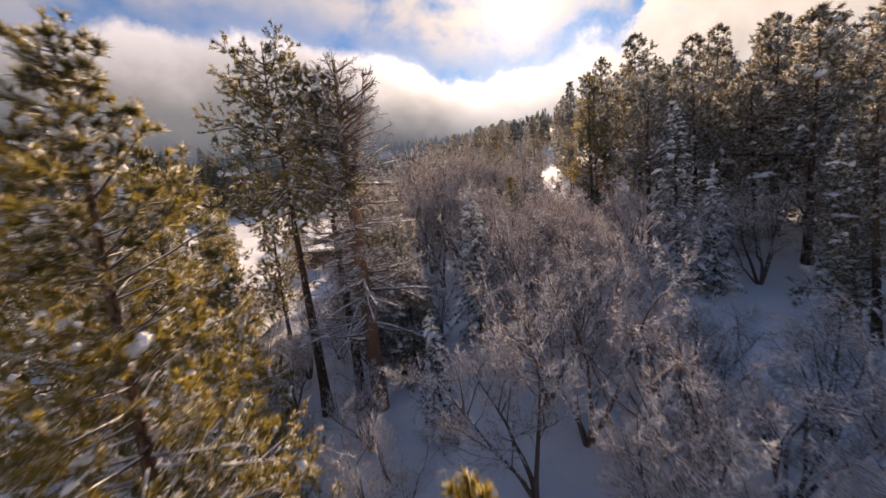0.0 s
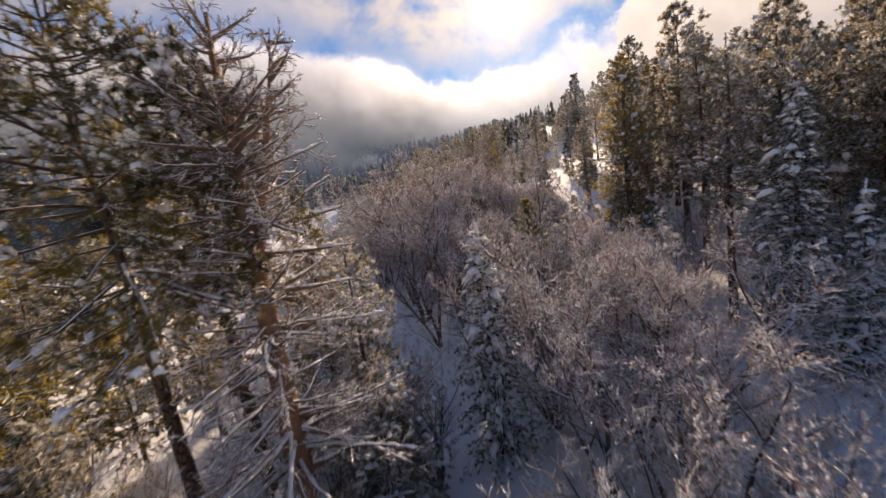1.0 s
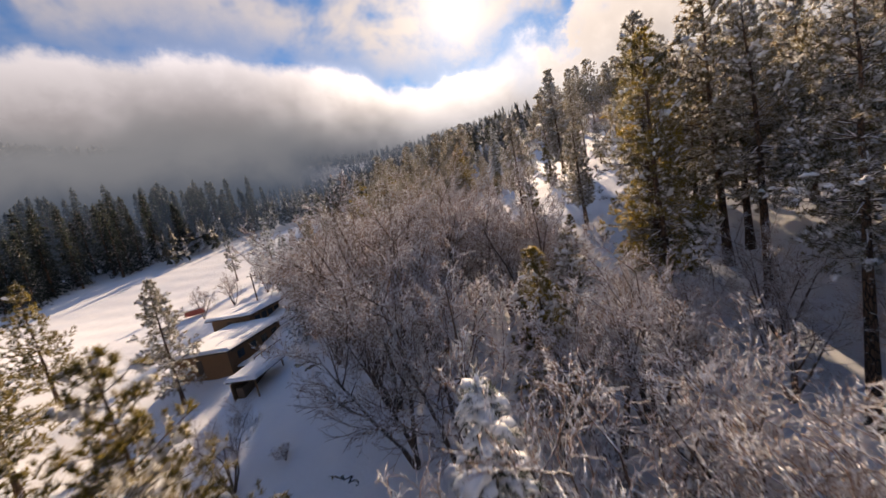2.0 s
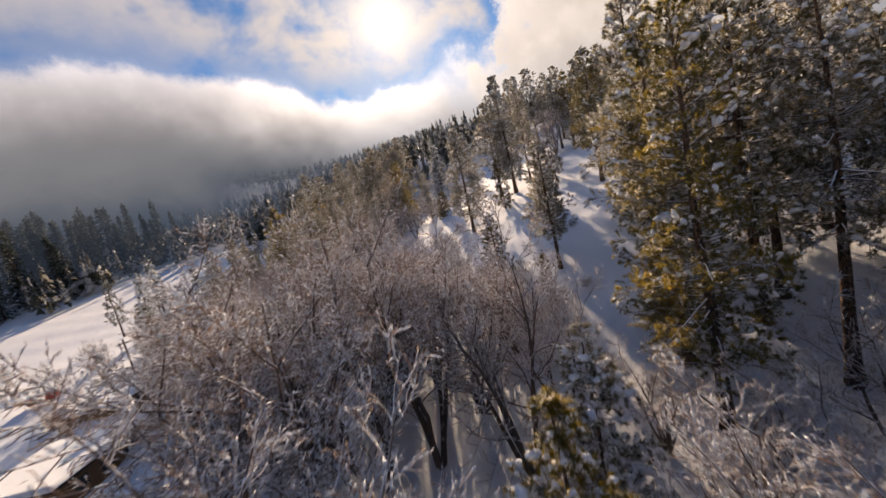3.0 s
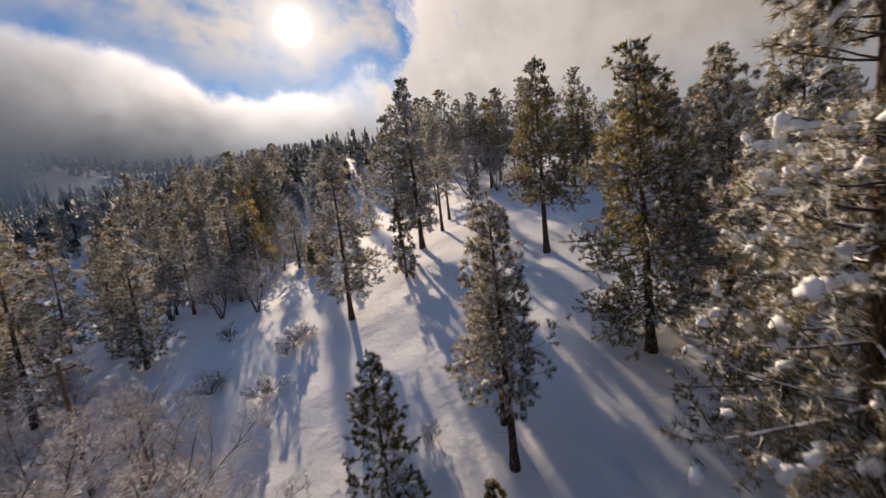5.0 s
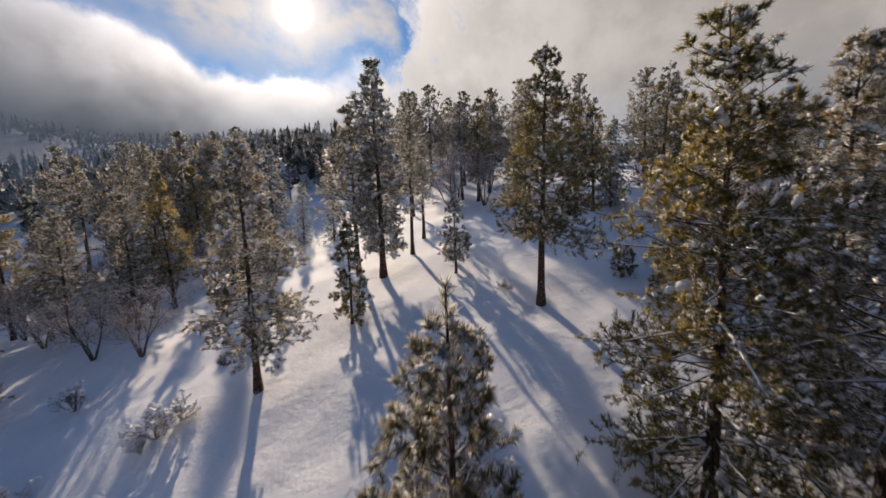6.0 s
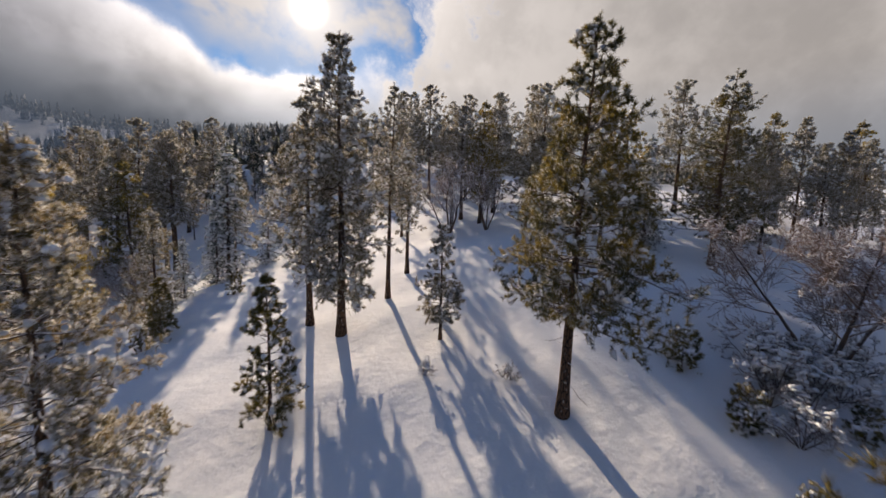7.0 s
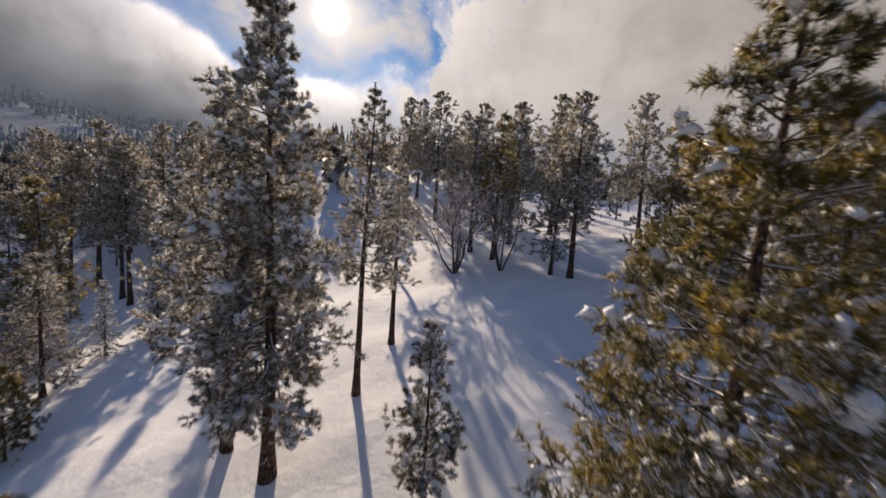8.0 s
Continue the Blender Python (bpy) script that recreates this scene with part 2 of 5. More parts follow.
# ---------------------------------------------------------------- ground
HEIGHTS = (
    (-18.3, -12.7, -10.7, -6.9, -1.4, -5.5, -4.8, 1.1, 3.4, 5.6),
    (-17.7, -13.9, -10.4, -8.7, -6.9, -3.5, -1.4, 2, 6.5, 10.8),
    (-17.2, -15.4, -12.9, -11.7, -9.7, -1, -0.9, 1.3, 8.3, 15.9),
    (-17.1, -15.9, -13.4, -7.9, -0.9, 6.5, 0.9, 0.7, 10.5, 21.4),
    (-18.6, -14.5, -7.3, -3, 4.8, 10.4, 10.9, 10.4, 18.1, 27.7),
    (-17.8, -12.6, -7.6, -2.5, 10, 16.1, 17.2, 22, 28.5, 33.8),
    (-15.5, -9.9, -5.6, 1.1, 13.9, 21.4, 21.4, 26.7, 32.8, 36.6),
    (-13.4, -8.4, -3.7, 2.8, 13.2, 21.8, 25, 28.1, 31.5, 34.4),
    (-11.6, -6.8, -1.7, 4, 11.1, 18.8, 24.4, 26.6, 27.3, 29.3),
)
GRID_X, GRID_Y, GRID_STEP = -90.0, -30.0, 30.0
HGT = np.array(HEIGHTS)


def spline(u):
    return ((1 - u) ** 3 / 6, (3 * u**3 - 6 * u**2 + 4) / 6, (-3 * u**3 + 3 * u**2 + 3 * u + 1) / 6, u**3 / 6)


def swell(v, w=20.0):
    return w * np.logaddexp(0, v / w)


def lane(x, y, line):
    """Distance across and the signed side of a lane given by its middle line x(y)."""
    ys, xs = zip(*line)
    return x - np.interp(y, ys, xs)


TRAIL = ((8, 11.0), (20, 12.0), (34, 13.1), (50, 14.8), (60, 16.2), (71, 20.2), (80, 26.0))
ROAD = ((5, 21.0), (27, 23.0), (40, 26.2), (51, 28.5), (61, 33.0), (75, 42.0))


def ground(x, y):
    """Height of the snow."""
    x, y = np.asarray(x, float), np.asarray(y, float)
    nx, ny = HGT.shape
    a = (np.clip(x, GRID_X, GRID_X + GRID_STEP * (nx - 1) - 1e-6) - GRID_X) / GRID_STEP
    b = (np.clip(y, GRID_Y, GRID_Y + GRID_STEP * (ny - 1) - 1e-6) - GRID_Y) / GRID_STEP
    i, j = a.astype(int), b.astype(int)
    bx, by = spline(a - i), spline(b - j)
    z = np.zeros_like(x + y)
    for p in range(4):
        for q in range(4):
            z = z + bx[p] * by[q] * HGT[np.clip(i + p - 1, 0, nx - 1), np.clip(j + q - 1, 0, ny - 1)]
    z = z + 0.15 * swell(np.minimum(y, 650) - 225) - 0.1 * np.maximum(0, y - 650) + 0.12 * swell(-x - 130) + 0.15 * swell(0.5 * np.minimum(y, 600) - 0.866 * np.maximum(x, -600) - 245) + 0.02 * swell(x - 165)
    # drifts
    z = z + 0.16 * np.sin(0.41 * x + 0.23 * y + 1.1) * np.sin(0.19 * x - 0.37 * y) + 0.07 * np.sin(1.1 * x - 0.7 * y) * np.sin(0.8 * y + 0.5 * x + 2)
    # ruts of the trail and the banked edges of the road
    near = np.clip((84 - y) / 12, 0, 1) * np.clip((y - 4) / 6, 0, 1)
    d = lane(x, y, TRAIL)
    for off in (-0.8, 0.8):
        z = z - near * 0.16 * np.exp(-(((d - off) / 0.28) ** 2))
    z = z + near * 0.28 * np.exp(-(((d - 2.1) / 0.35) ** 2))
    d = lane(x, y, ROAD)
    z = z - near * 0.35 * np.exp(-((d / 2.6) ** 4))
    for off in (-3.1, 3.1):
        z = z + near * 0.4 * np.exp(-(((d - off) / 0.5) ** 2))
    return z


def at(x, y, sink=0.0):
    return float(ground(x, y)) - sink


def mesh(name, verts, faces, mats, slots=None, smooth=True):
    """A mesh of triangles or quads out of arrays."""
    me = bpy.data.meshes.new(name)
    verts, faces = np.asarray(verts, np.float32), np.asarray(faces, np.int32)
    n = faces.shape[1]
    me.vertices.add(len(verts))
    me.vertices.foreach_set("co", verts.ravel())
    me.loops.add(faces.size)
    me.loops.foreach_set("vertex_index", faces.ravel())
    me.polygons.add(len(faces))
    me.polygons.foreach_set("loop_start", np.arange(0, faces.size, n, dtype=np.int32))
    me.polygons.foreach_set("loop_total", np.full(len(faces), n, np.int32))
    if slots is not None:
        me.polygons.foreach_set("material_index", np.asarray(slots, np.int32))
    me.polygons.foreach_set("use_smooth", np.full(len(faces), smooth))
    for m in mats:
        me.materials.append(m)
    me.update(calc_edges=True)
    me.validate()
    return me


def part(name, data, parent, label=""):
    ob = new(name, data)
    ob.parent = parent
    return tagged(ob, label)


def spread(lo, hi, step, far, growth=1.13):
    inner = np.arange(lo, hi + step / 2, step)
    out, s, v = [], step, 0.0
    while v < far:
        s *= growth
        v += s
        out.append(v)
    out = np.array(out)
    return np.concatenate((lo - out[::-1], inner, hi + out))


def build_ground():
    xs, ys = spread(-62, 112, 0.9, 1800), spread(-32, 196, 0.9, 1800)
    gx, gy = np.meshgrid(xs, ys, indexing="ij")
    v = np.stack((gx, gy, ground(gx, gy)), -1).reshape(-1, 3)
    idx = np.arange(len(xs) * len(ys)).reshape(len(xs), len(ys))
    f = np.stack((idx[:-1, :-1], idx[1:, :-1], idx[1:, 1:], idx[:-1, 1:]), -1).reshape(-1, 4)
    ob = new("ground", mesh("ground", v, f, [SNOW]))
    tagged(ob, "deep fresh snow over a wooded mountain slope", "snow ground", kind="structure")


build_ground()


# ---------------------------------------------------------------- growing things
def unit(v):
    return v / np.maximum(np.linalg.norm(v, axis=-1, keepdims=True), 1e-9)


def tubes(points, radii, sides):
    """Tapered tubes: points (n, k, 3), radii (n, k). Returns vertices and triangles."""
    n, k, _ = points.shape
    t = unit(np.gradient(points, axis=1))
    ref = np.where(np.abs(t[..., 2:3]) < 0.9, np.array([0, 0, 1.0]), np.array([1.0, 0, 0]))
    u = unit(np.cross(t, ref))
    w = np.cross(t, u)
    a = np.arange(sides) * 2 * np.pi / sides
    ring = points[:, :, None] + radii[:, :, None, None] * (np.cos(a)[:, None] * u[:, :, None] + np.sin(a)[:, None] * w[:, :, None])
    idx = np.arange(n * k * sides).reshape(n, k, sides)
    p, q = idx[:, :-1], idx[:, 1:]
    r, s = np.roll(p, -1, 2), np.roll(q, -1, 2)
    f = np.concatenate((np.stack((p, r, s), -1).reshape(-1, 3), np.stack((p, s, q), -1).reshape(-1, 3)))
    return ring.reshape(-1, 3), f


def joined(pieces):
    vs, fs, ms, n = [], [], [], 0
    for slot, (v, f) in enumerate(pieces):
        vs.append(v)
        fs.append(f + n)
        ms.append(np.full(len(f), slot))
        n += len(v)
    return np.concatenate(vs), np.concatenate(fs), np.concatenate(ms)


def blades(rng, centers, ways, count, length, width, splay=0.75, lift=0.25):
    """Needle tufts: count slim blades round each centre, fanning out along its way."""
    n = len(centers)
    d = unit(ways[:, None] + splay * rng.normal(size=(n, count, 3)) + np.array([0, 0, lift]))
    side = unit(np.cross(d, rng.normal(size=(n, count, 3))))
    ln = length * rng.uniform(0.6, 1.25, (n, count, 1))
    base = centers[:, None] + d * ln * 0.05
    w = width * rng.uniform(0.7, 1.3, (n, count, 1))
    v = np.stack((base - side * w * 0.5, base + side * w * 0.5, base + d * ln), 2).reshape(-1, 3)
    return v, np.arange(len(v)).reshape(-1, 3)


def ico(fine):
    bm = bmesh.new()
    bmesh.ops.create_icosphere(bm, subdivisions=2 if fine else 1, radius=1.0)
    v = np.array([p.co[:] for p in bm.verts])
    f = np.array([[p.index for p in q.verts] for q in bm.faces])
    bm.free()
    return v, f


ICO = {True: ico(True), False: ico(False)}


def lumps(rng, centers, radii, fine=False, flat=0.5):
    """Rounded, uneven pads of lying snow."""
    v0, f0 = ICO[fine]
    n = len(centers)
    soft = np.sin(v0 @ rng.normal(size=(3, n)) * 2.2 + rng.uniform(0, 6.28, n)).T[..., None]
    v = v0[None] * rng.uniform(0.80, 1.20, (n, len(v0), 1)) * (1 + 0.30 * soft)
    v = v * np.stack((rng.uniform(0.8, 1.5, n), rng.uniform(0.7, 1.1, n), np.full(n, flat)), -1)[:, None]
    a = rng.uniform(0, 2 * np.pi, n)
    c, s = np.cos(a)[:, None], np.sin(a)[:, None]
    v = np.stack((v[..., 0] * c - v[..., 1] * s, v[..., 0] * s + v[..., 1] * c, v[..., 2]), -1)
    v = v * radii[:, None, None] + centers[:, None]
    f = (f0[None] + (np.arange(n) * len(v0))[:, None, None]).reshape(-1, 3)
    return v.reshape(-1, 3), f


def drapes(rng, centers, ways, radii, fine=False, stretch=1.7, flat=0.55):
    """Snow that lies along a bough and sags over its end."""
    v0, f0 = ICO[fine]
    n = len(centers)
    d = unit(ways * (1, 1, 0.7))
    side = unit(np.cross(d, (0, 0, 1.0)) + 1e-6)
    up = np.cross(side, d)
    soft = np.sin(v0 @ rng.normal(size=(3, n)) * 2.6 + rng.uniform(0, 6.28, n)).T[..., None]
    v = v0[None] * rng.uniform(0.78, 1.22, (n, len(v0), 1)) * (1 + 0.34 * soft)
    long = v[..., 0:1] * stretch * rng.uniform(0.7, 1.25, (n, 1, 1))
    q = long * d[:, None] + v[..., 1:2] * 0.85 * side[:, None] + v[..., 2:3] * flat * up[:, None]
    q[..., 2] -= 0.22 * long[..., 0] ** 2 + 0.16 * v[..., 1] ** 2
    v = q * radii[:, None, None] + centers[:, None]
    f = (f0[None] + (np.arange(n) * len(v0))[:, None, None]).reshape(-1, 3)
    return v.reshape(-1, 3), f


OCTA = (np.array(((1, 0, 0), (-1, 0, 0), (0, 1, 0), (0, -1, 0), (0, 0, 1), (0, 0, -1.0))), np.array(((0, 2, 4), (2, 1, 4), (1, 3, 4), (3, 0, 4), (2, 0, 5), (1, 2, 5), (3, 1, 5), (0, 3, 5))))


def beads(rng, centers, ways, radii, stretch=2.6):
    """Small ridges of rime and snow along twigs."""
    v0, f0 = OCTA
    n = len(centers)
    d = unit(ways)
    side = unit(np.cross(d, (0.1, 0.05, 1.0)))
    up = np.cross(side, d)
    k = rng.uniform(0.7, 1.3, (n, 6, 1))
    v = k * (v0[None, :, 0:1] * stretch * d[:, None] + v0[None, :, 1:2] * 0.8 * side[:, None] + v0[None, :, 2:3] * 0.75 * up[:, None])
    v = v * radii[:, None, None] + centers[:, None] + np.array((0, 0, 1.0)) * radii[:, None, None] * 0.5
    f = (f0[None] + (np.arange(n) * 6)[:, None, None]).reshape(-1, 3)
    return v.reshape(-1, 3), f


def along(points, t):
    """Place and direction at the shares t (n, m) of polylines (n, k, 3)."""
    n, k, _ = points.shape
    x = np.clip(t, 0, 0.9999) * (k - 1)
    i = x.astype(int)
    rows = np.arange(n)[:, None]
    a, b = points[rows, i], points[rows, i + 1]
    return a + (b - a) * (x - i)[..., None], unit(b - a)


def sprout(rng, parents, lengths, count, first, angle, ratio, k, wiggle, lift, last=1.0):
    """Child branches from every parent polyline. Returns polylines, lengths."""
    n = len(parents)
    t = first + (last - first) * (np.arange(count)[None] + rng.uniform(0, 1, (n, count))) / count
    p, d = along(parents, t)
    p, d = p.reshape(-1, 3), d.reshape(-1, 3)
    side = unit(np.cross(d, rng.normal(size=d.shape)))
    a = np.radians(angle) * rng.uniform(0.65, 1.35, (len(p), 1))
    way = unit(d * np.cos(a) + side * np.sin(a))
    ln = (lengths[:, None] * ratio * (1.15 - 0.55 * t)).reshape(-1) * rng.uniform(0.6, 1.25, len(p))
    return bend(rng, p, way, ln, k, wiggle, lift), ln


def sprout_by(rng, parents, lengths, per_m, first, angle, ratio, k, wiggle, lift):
    """Side shoots in number by each parent's length."""
    n = np.maximum(2, np.round(lengths * per_m * rng.uniform(0.8, 1.2, len(lengths)))).astype(int)
    who = np.repeat(np.arange(len(lengths)), n)
    return sprout(rng, parents[who], lengths[who], 1, first, angle, ratio, k, wiggle, lift)


def bend(rng, start, way, ln, k, wiggle, lift):
    pts = [start]
    d = way.copy()
    for _ in range(k - 1):
        d = unit(d + wiggle * rng.normal(size=d.shape) + np.array([0, 0, lift]))
        pts.append(pts[-1] + d * (ln / (k - 1))[:, None])
    return np.stack(pts, 1)


def taper(lines, r0, r1):
    k = lines.shape[1]
    s = np.linspace(0, 1, k)[None]
    return np.asarray(r0)[:, None] * (1 - s) + np.asarray(r1)[:, None] * s


def trunk_line(rng, h, lean=(0, 0), sway=0.012, k=14):
    z = np.linspace(0, 1, k)
    wob = np.cumsum(rng.normal(size=(k, 2)), 0) * sway * h / 4
    wob -= wob[0]
    xy = wob * z[:, None] + np.outer(z, lean) * h
    return np.concatenate((xy, (z * h)[:, None]), 1)[None]


def trunk_mesh(line, r, sides=12):
    k = line.shape[1]
    s = np.linspace(0, 1, k)
    rad = r * (1.0 - 0.93 * s**0.9) + r * 0.35 * np.exp(-s * 30)
    v, f = tubes(line, rad[None], sides)
    return mesh("trunk", v, f, [BARK])


def clusters(rng, p):
    """A soft patchy field over places, 0 to 1, so that snow lies in groups."""
    w = rng.normal(size=(5, 3)) * 1.1
    s = np.sin(p @ w.T + rng.uniform(0, 6.28, 5)).sum(1) / 2.2
    return np.clip(0.5 + 0.9 * s, 0, 1)


def pine(h, seed, cb=0.25, r=0.17, gap=0.55, per=5, sub=3.0, tufts=3, count=15, snow=0.25, power=0.7, droop=-10, rise=34, lean=(0, 0), tuft=0.34, width=0.036,
         leaf=NEEDLE, big=0.08, thick=0.016, name="pine_tree", stubs=8, bare=0.0, fine=True, lite=False):
    """A pine: trunk, whorled limbs that sag low and rise high, needle tufts at their ends, and lying snow."""
    rng = np.random.default_rng(seed)
    root = new(name)
    line = trunk_line(rng, h, lean)
    part("trunk", trunk_mesh(line, thick * h * 1.0, 12 if fine else 7), root)
    zs, z = [], cb * h
    while z < h * 0.975:
        zs.append(z)
        z += gap * rng.uniform(0.7, 1.35)
    zs = np.array(zs)
    u = (zs - cb * h) / (h * (1 - cb))
    start, way, ln = [], [], []
    for zi, ui in zip(zs, u):
        n = max(2, int(round(per * rng.uniform(0.7, 1.25))))
        spin = rng.uniform(0, 6.28)
        reach = r * h * max(0.0, 1 - ui) ** power * (0.6 + 0.4 * min(1, ui / 0.15)) * rng.uniform(0.72, 1.22)
        if rng.uniform() < 0.10:
            continue
        for q in range(n):
            if rng.uniform() < bare:
                continue
            az = spin + q * 6.283 / n + rng.normal() * 0.35
            pitch = radians(droop + (rise - droop) * ui**1.2 + rng.normal() * 9)
            way.append((math.cos(az) * math.cos(pitch), math.sin(az) * math.cos(pitch), math.sin(pitch)))
            ln.append(reach * (rng.uniform(0.55, 1.15) if rng.uniform() < 0.93 else rng.uniform(1.05, 1.3)) + 0.16)
            start.append(zi)
    start, way, ln = np.array(start), np.array(way), np.array(ln)
    p0, _ = along(np.repeat(line, 1, 0), (start / h)[None])
    lines = bend(rng, p0[0], way, ln, 5, 0.09, 0.05)
    limb = tubes(lines, taper(lines, 0.012 * ln + 0.014, 0.004 * ln + 0.004), 5 if fine else 3)
    sl, sn = sprout_by(rng, lines, ln, sub * 1.1, 0.24, 52, 0.36, 3, 0.12, 0.14)
    sl[:, 1:] = sl[:, :1] + (sl[:, 1:] - sl[:, :1]) * np.clip(1.1 / np.maximum(sn, 0.1), 0.2, 1.0)[:, None, None]
    twig = tubes(sl, taper(sl, 0.006 * sn + 0.008, np.full(len(sl), 0.006)), 3)
    pieces = [limb] if lite else [limb, twig]
    if stubs:
        # dead stubs below the crown
        zz = rng.uniform(0.35 * cb, cb, stubs) * h
        sp, _ = along(line, (zz / h)[None])
        az = rng.uniform(0, 6.28, stubs)
        sw = np.stack((np.cos(az), np.sin(az), rng.uniform(-0.35, 0.1, stubs)), -1)
        sln = rng.uniform(0.5, 1.6, stubs) * h / 20
        dead = bend(rng, sp[0], unit(sw), sln, 4, 0.2, -0.05)
        pieces.append(tubes(dead, taper(dead, np.full(stubs, 0.03), np.full(stubs, 0.008)), 4))
    wood = joined(pieces)[:2]
    tp, td = along(sl, np.linspace(0.60, 1.0, tufts)[None] * np.ones((len(sl), 1)))
    ep, ed = along(lines, np.array([[0.88, 0.95, 1.0]]) * np.ones((len(lines), 1)))
    tops, _ = along(line, np.array([[0.95, 0.97, 0.985, 1.0]]))
    cen = np.concatenate((tp.reshape(-1, 3), ep.reshape(-1, 3), tops[0]))
    wy = np.concatenate((td.reshape(-1, 3), ed.reshape(-1, 3), np.tile((0, 0, 1.0), (4, 1))))
    v, f, slot = joined([wood, blades(rng, cen, wy, int(count * 1.1), tuft * 0.84, width * 1.2, 0.95, 0.35)])
    part("crown", mesh("crown", v, f, [LIMB, leaf], slot, smooth=False), root)
    held = rng.uniform(size=len(cen)) < 0.5 * snow * clusters(rng, cen)
    small = cen[held] + (0, 0, 0.07)
    chosen = (rng.uniform(size=len(lines)) < big) & (ln > 0.7)
    # a heap is a group of uneven mounds along the limb
    heap, _ = along(lines[chosen], np.array([[0.60, 0.72, 0.84, 0.95]]) + rng.uniform(-0.06, 0.06, (int(chosen.sum()), 4)))
    heap = heap.reshape(-1, 3) + rng.normal(size=(len(heap) * 4, 3)) * (0.09, 0.09, 0.03) + (0, 0, 0.09)
    wide = np.repeat(np.clip(0.12 * ln[chosen], 0.07, 0.24), 4)
    bits = [drapes(rng, small, wy[held], rng.uniform(0.07, 0.21, len(small)), False, 1.4, 0.6)]
    if len(heap):
        bits.append(drapes(rng, heap, np.repeat(unit(lines[chosen][:, -1] - lines[chosen][:, 2]), 4, 0), wide * rng.uniform(0.45, 1.15, len(heap)), True, 1.1, 0.75))
    v, f, _ = joined(bits)
    tagged(part("snow_load", mesh("snow_load", v, f, [LUMP]), root), kind="stuff")
    return root


def fir(h, seed, r=0.2, gap=0.34, per=7, count=9, snow=0.6, name="fir_tree", cb=0.04, big=0.5, leaf=NEEDLE_FIR, fine=True, tuft=0.30, width=0.055, step=0.30):
    """A dense fir with sagging tiers bent down by heavy snow."""
    rng = np.random.default_rng(seed)
    root = new(name)
    line = trunk_line(rng, h, (0, 0), 0.006)
    part("trunk", trunk_mesh(line, 0.015 * h, 9 if fine else 6), root)
    start, way, ln = [], [], []
    z = cb * h
    while z < h * 0.97:
        u = z / h
        spin = rng.uniform(0, 6.28)
        n = max(3, int(per * rng.uniform(0.75, 1.2) * (1.1 - 0.45 * u)))
        for q in range(n):
            az = spin + q * 6.283 / n + rng.normal() * 0.2
            pitch = radians(-6 + 34 * u**2 + rng.normal() * 7)
            way.append((math.cos(az) * math.cos(pitch), math.sin(az) * math.cos(pitch), math.sin(pitch)))
            ln.append(r * h * (1 - u) ** 0.85 * rng.uniform(0.65, 1.15) + 0.12)
            start.append(z)
        z += gap * rng.uniform(0.8, 1.2)
    start, way, ln = np.array(start), np.array(way), np.array(ln)
    p0, _ = along(line, (start / h)[None])
    lines = bend(rng, p0[0], way, ln, 5, 0.05, -0.12)
    wood = tubes(lines, taper(lines, 0.009 * ln + 0.008, np.full(len(ln), 0.004)), 4 if fine else 3)
    m = max(4, int(r * h / step * 0.75))
    t = np.linspace(0.2, 1.0, m)[None] + rng.uniform(-0.05, 0.05, (len(lines), m))
    p, d = along(lines, t)
    fan = np.cross(d, (0, 0, 1.0)) * rng.uniform(-0.45, 0.45, t.shape)[..., None] * (ln[:, None, None] * 0.5) * (1.15 - t[..., None])
    cen, wy = (p + fan).reshape(-1, 3), unit(d + fan * 1.2).reshape(-1, 3)
    top, _ = along(line, np.array([[0.96, 0.98, 1.0]]))
    cen, wy = np.concatenate((cen, top[0])), np.concatenate((wy, np.tile((0, 0, 1.0), (3, 1))))
    v, f, slot = joined([wood, blades(rng, cen, wy, count, tuft, width, 0.6, 0.05)])
    part("crown", mesh("crown", v, f, [LIMB, leaf], slot, smooth=False), root)
    held = rng.uniform(size=len(cen)) < snow
    pick = cen[held] + (0, 0, 0.06)
    bits = [drapes(rng, pick, wy[held], rng.uniform(0.07, 0.2, len(pick)), False, 1.8, 0.5)]
    heap, hw = along(lines, rng.uniform(0.45, 0.92, (len(lines), 2)))
    loaded = rng.uniform(size=len(lines) * 2) < big * 0.8
    heap, hw = heap.reshape(-1, 3)[loaded] + (0, 0, 0.06), hw.reshape(-1, 3)[loaded]
    if len(heap):
        bits.append(drapes(rng, heap, hw, rng.uniform(0.13, 0.34, len(heap)) * min(1.0, h / 12), True, 1.7, 0.55))
    v, f, _ = joined(bits)
    tagged(part("snow_load", mesh("snow_load", v, f, [LUMP]), root), kind="stuff")
    return root


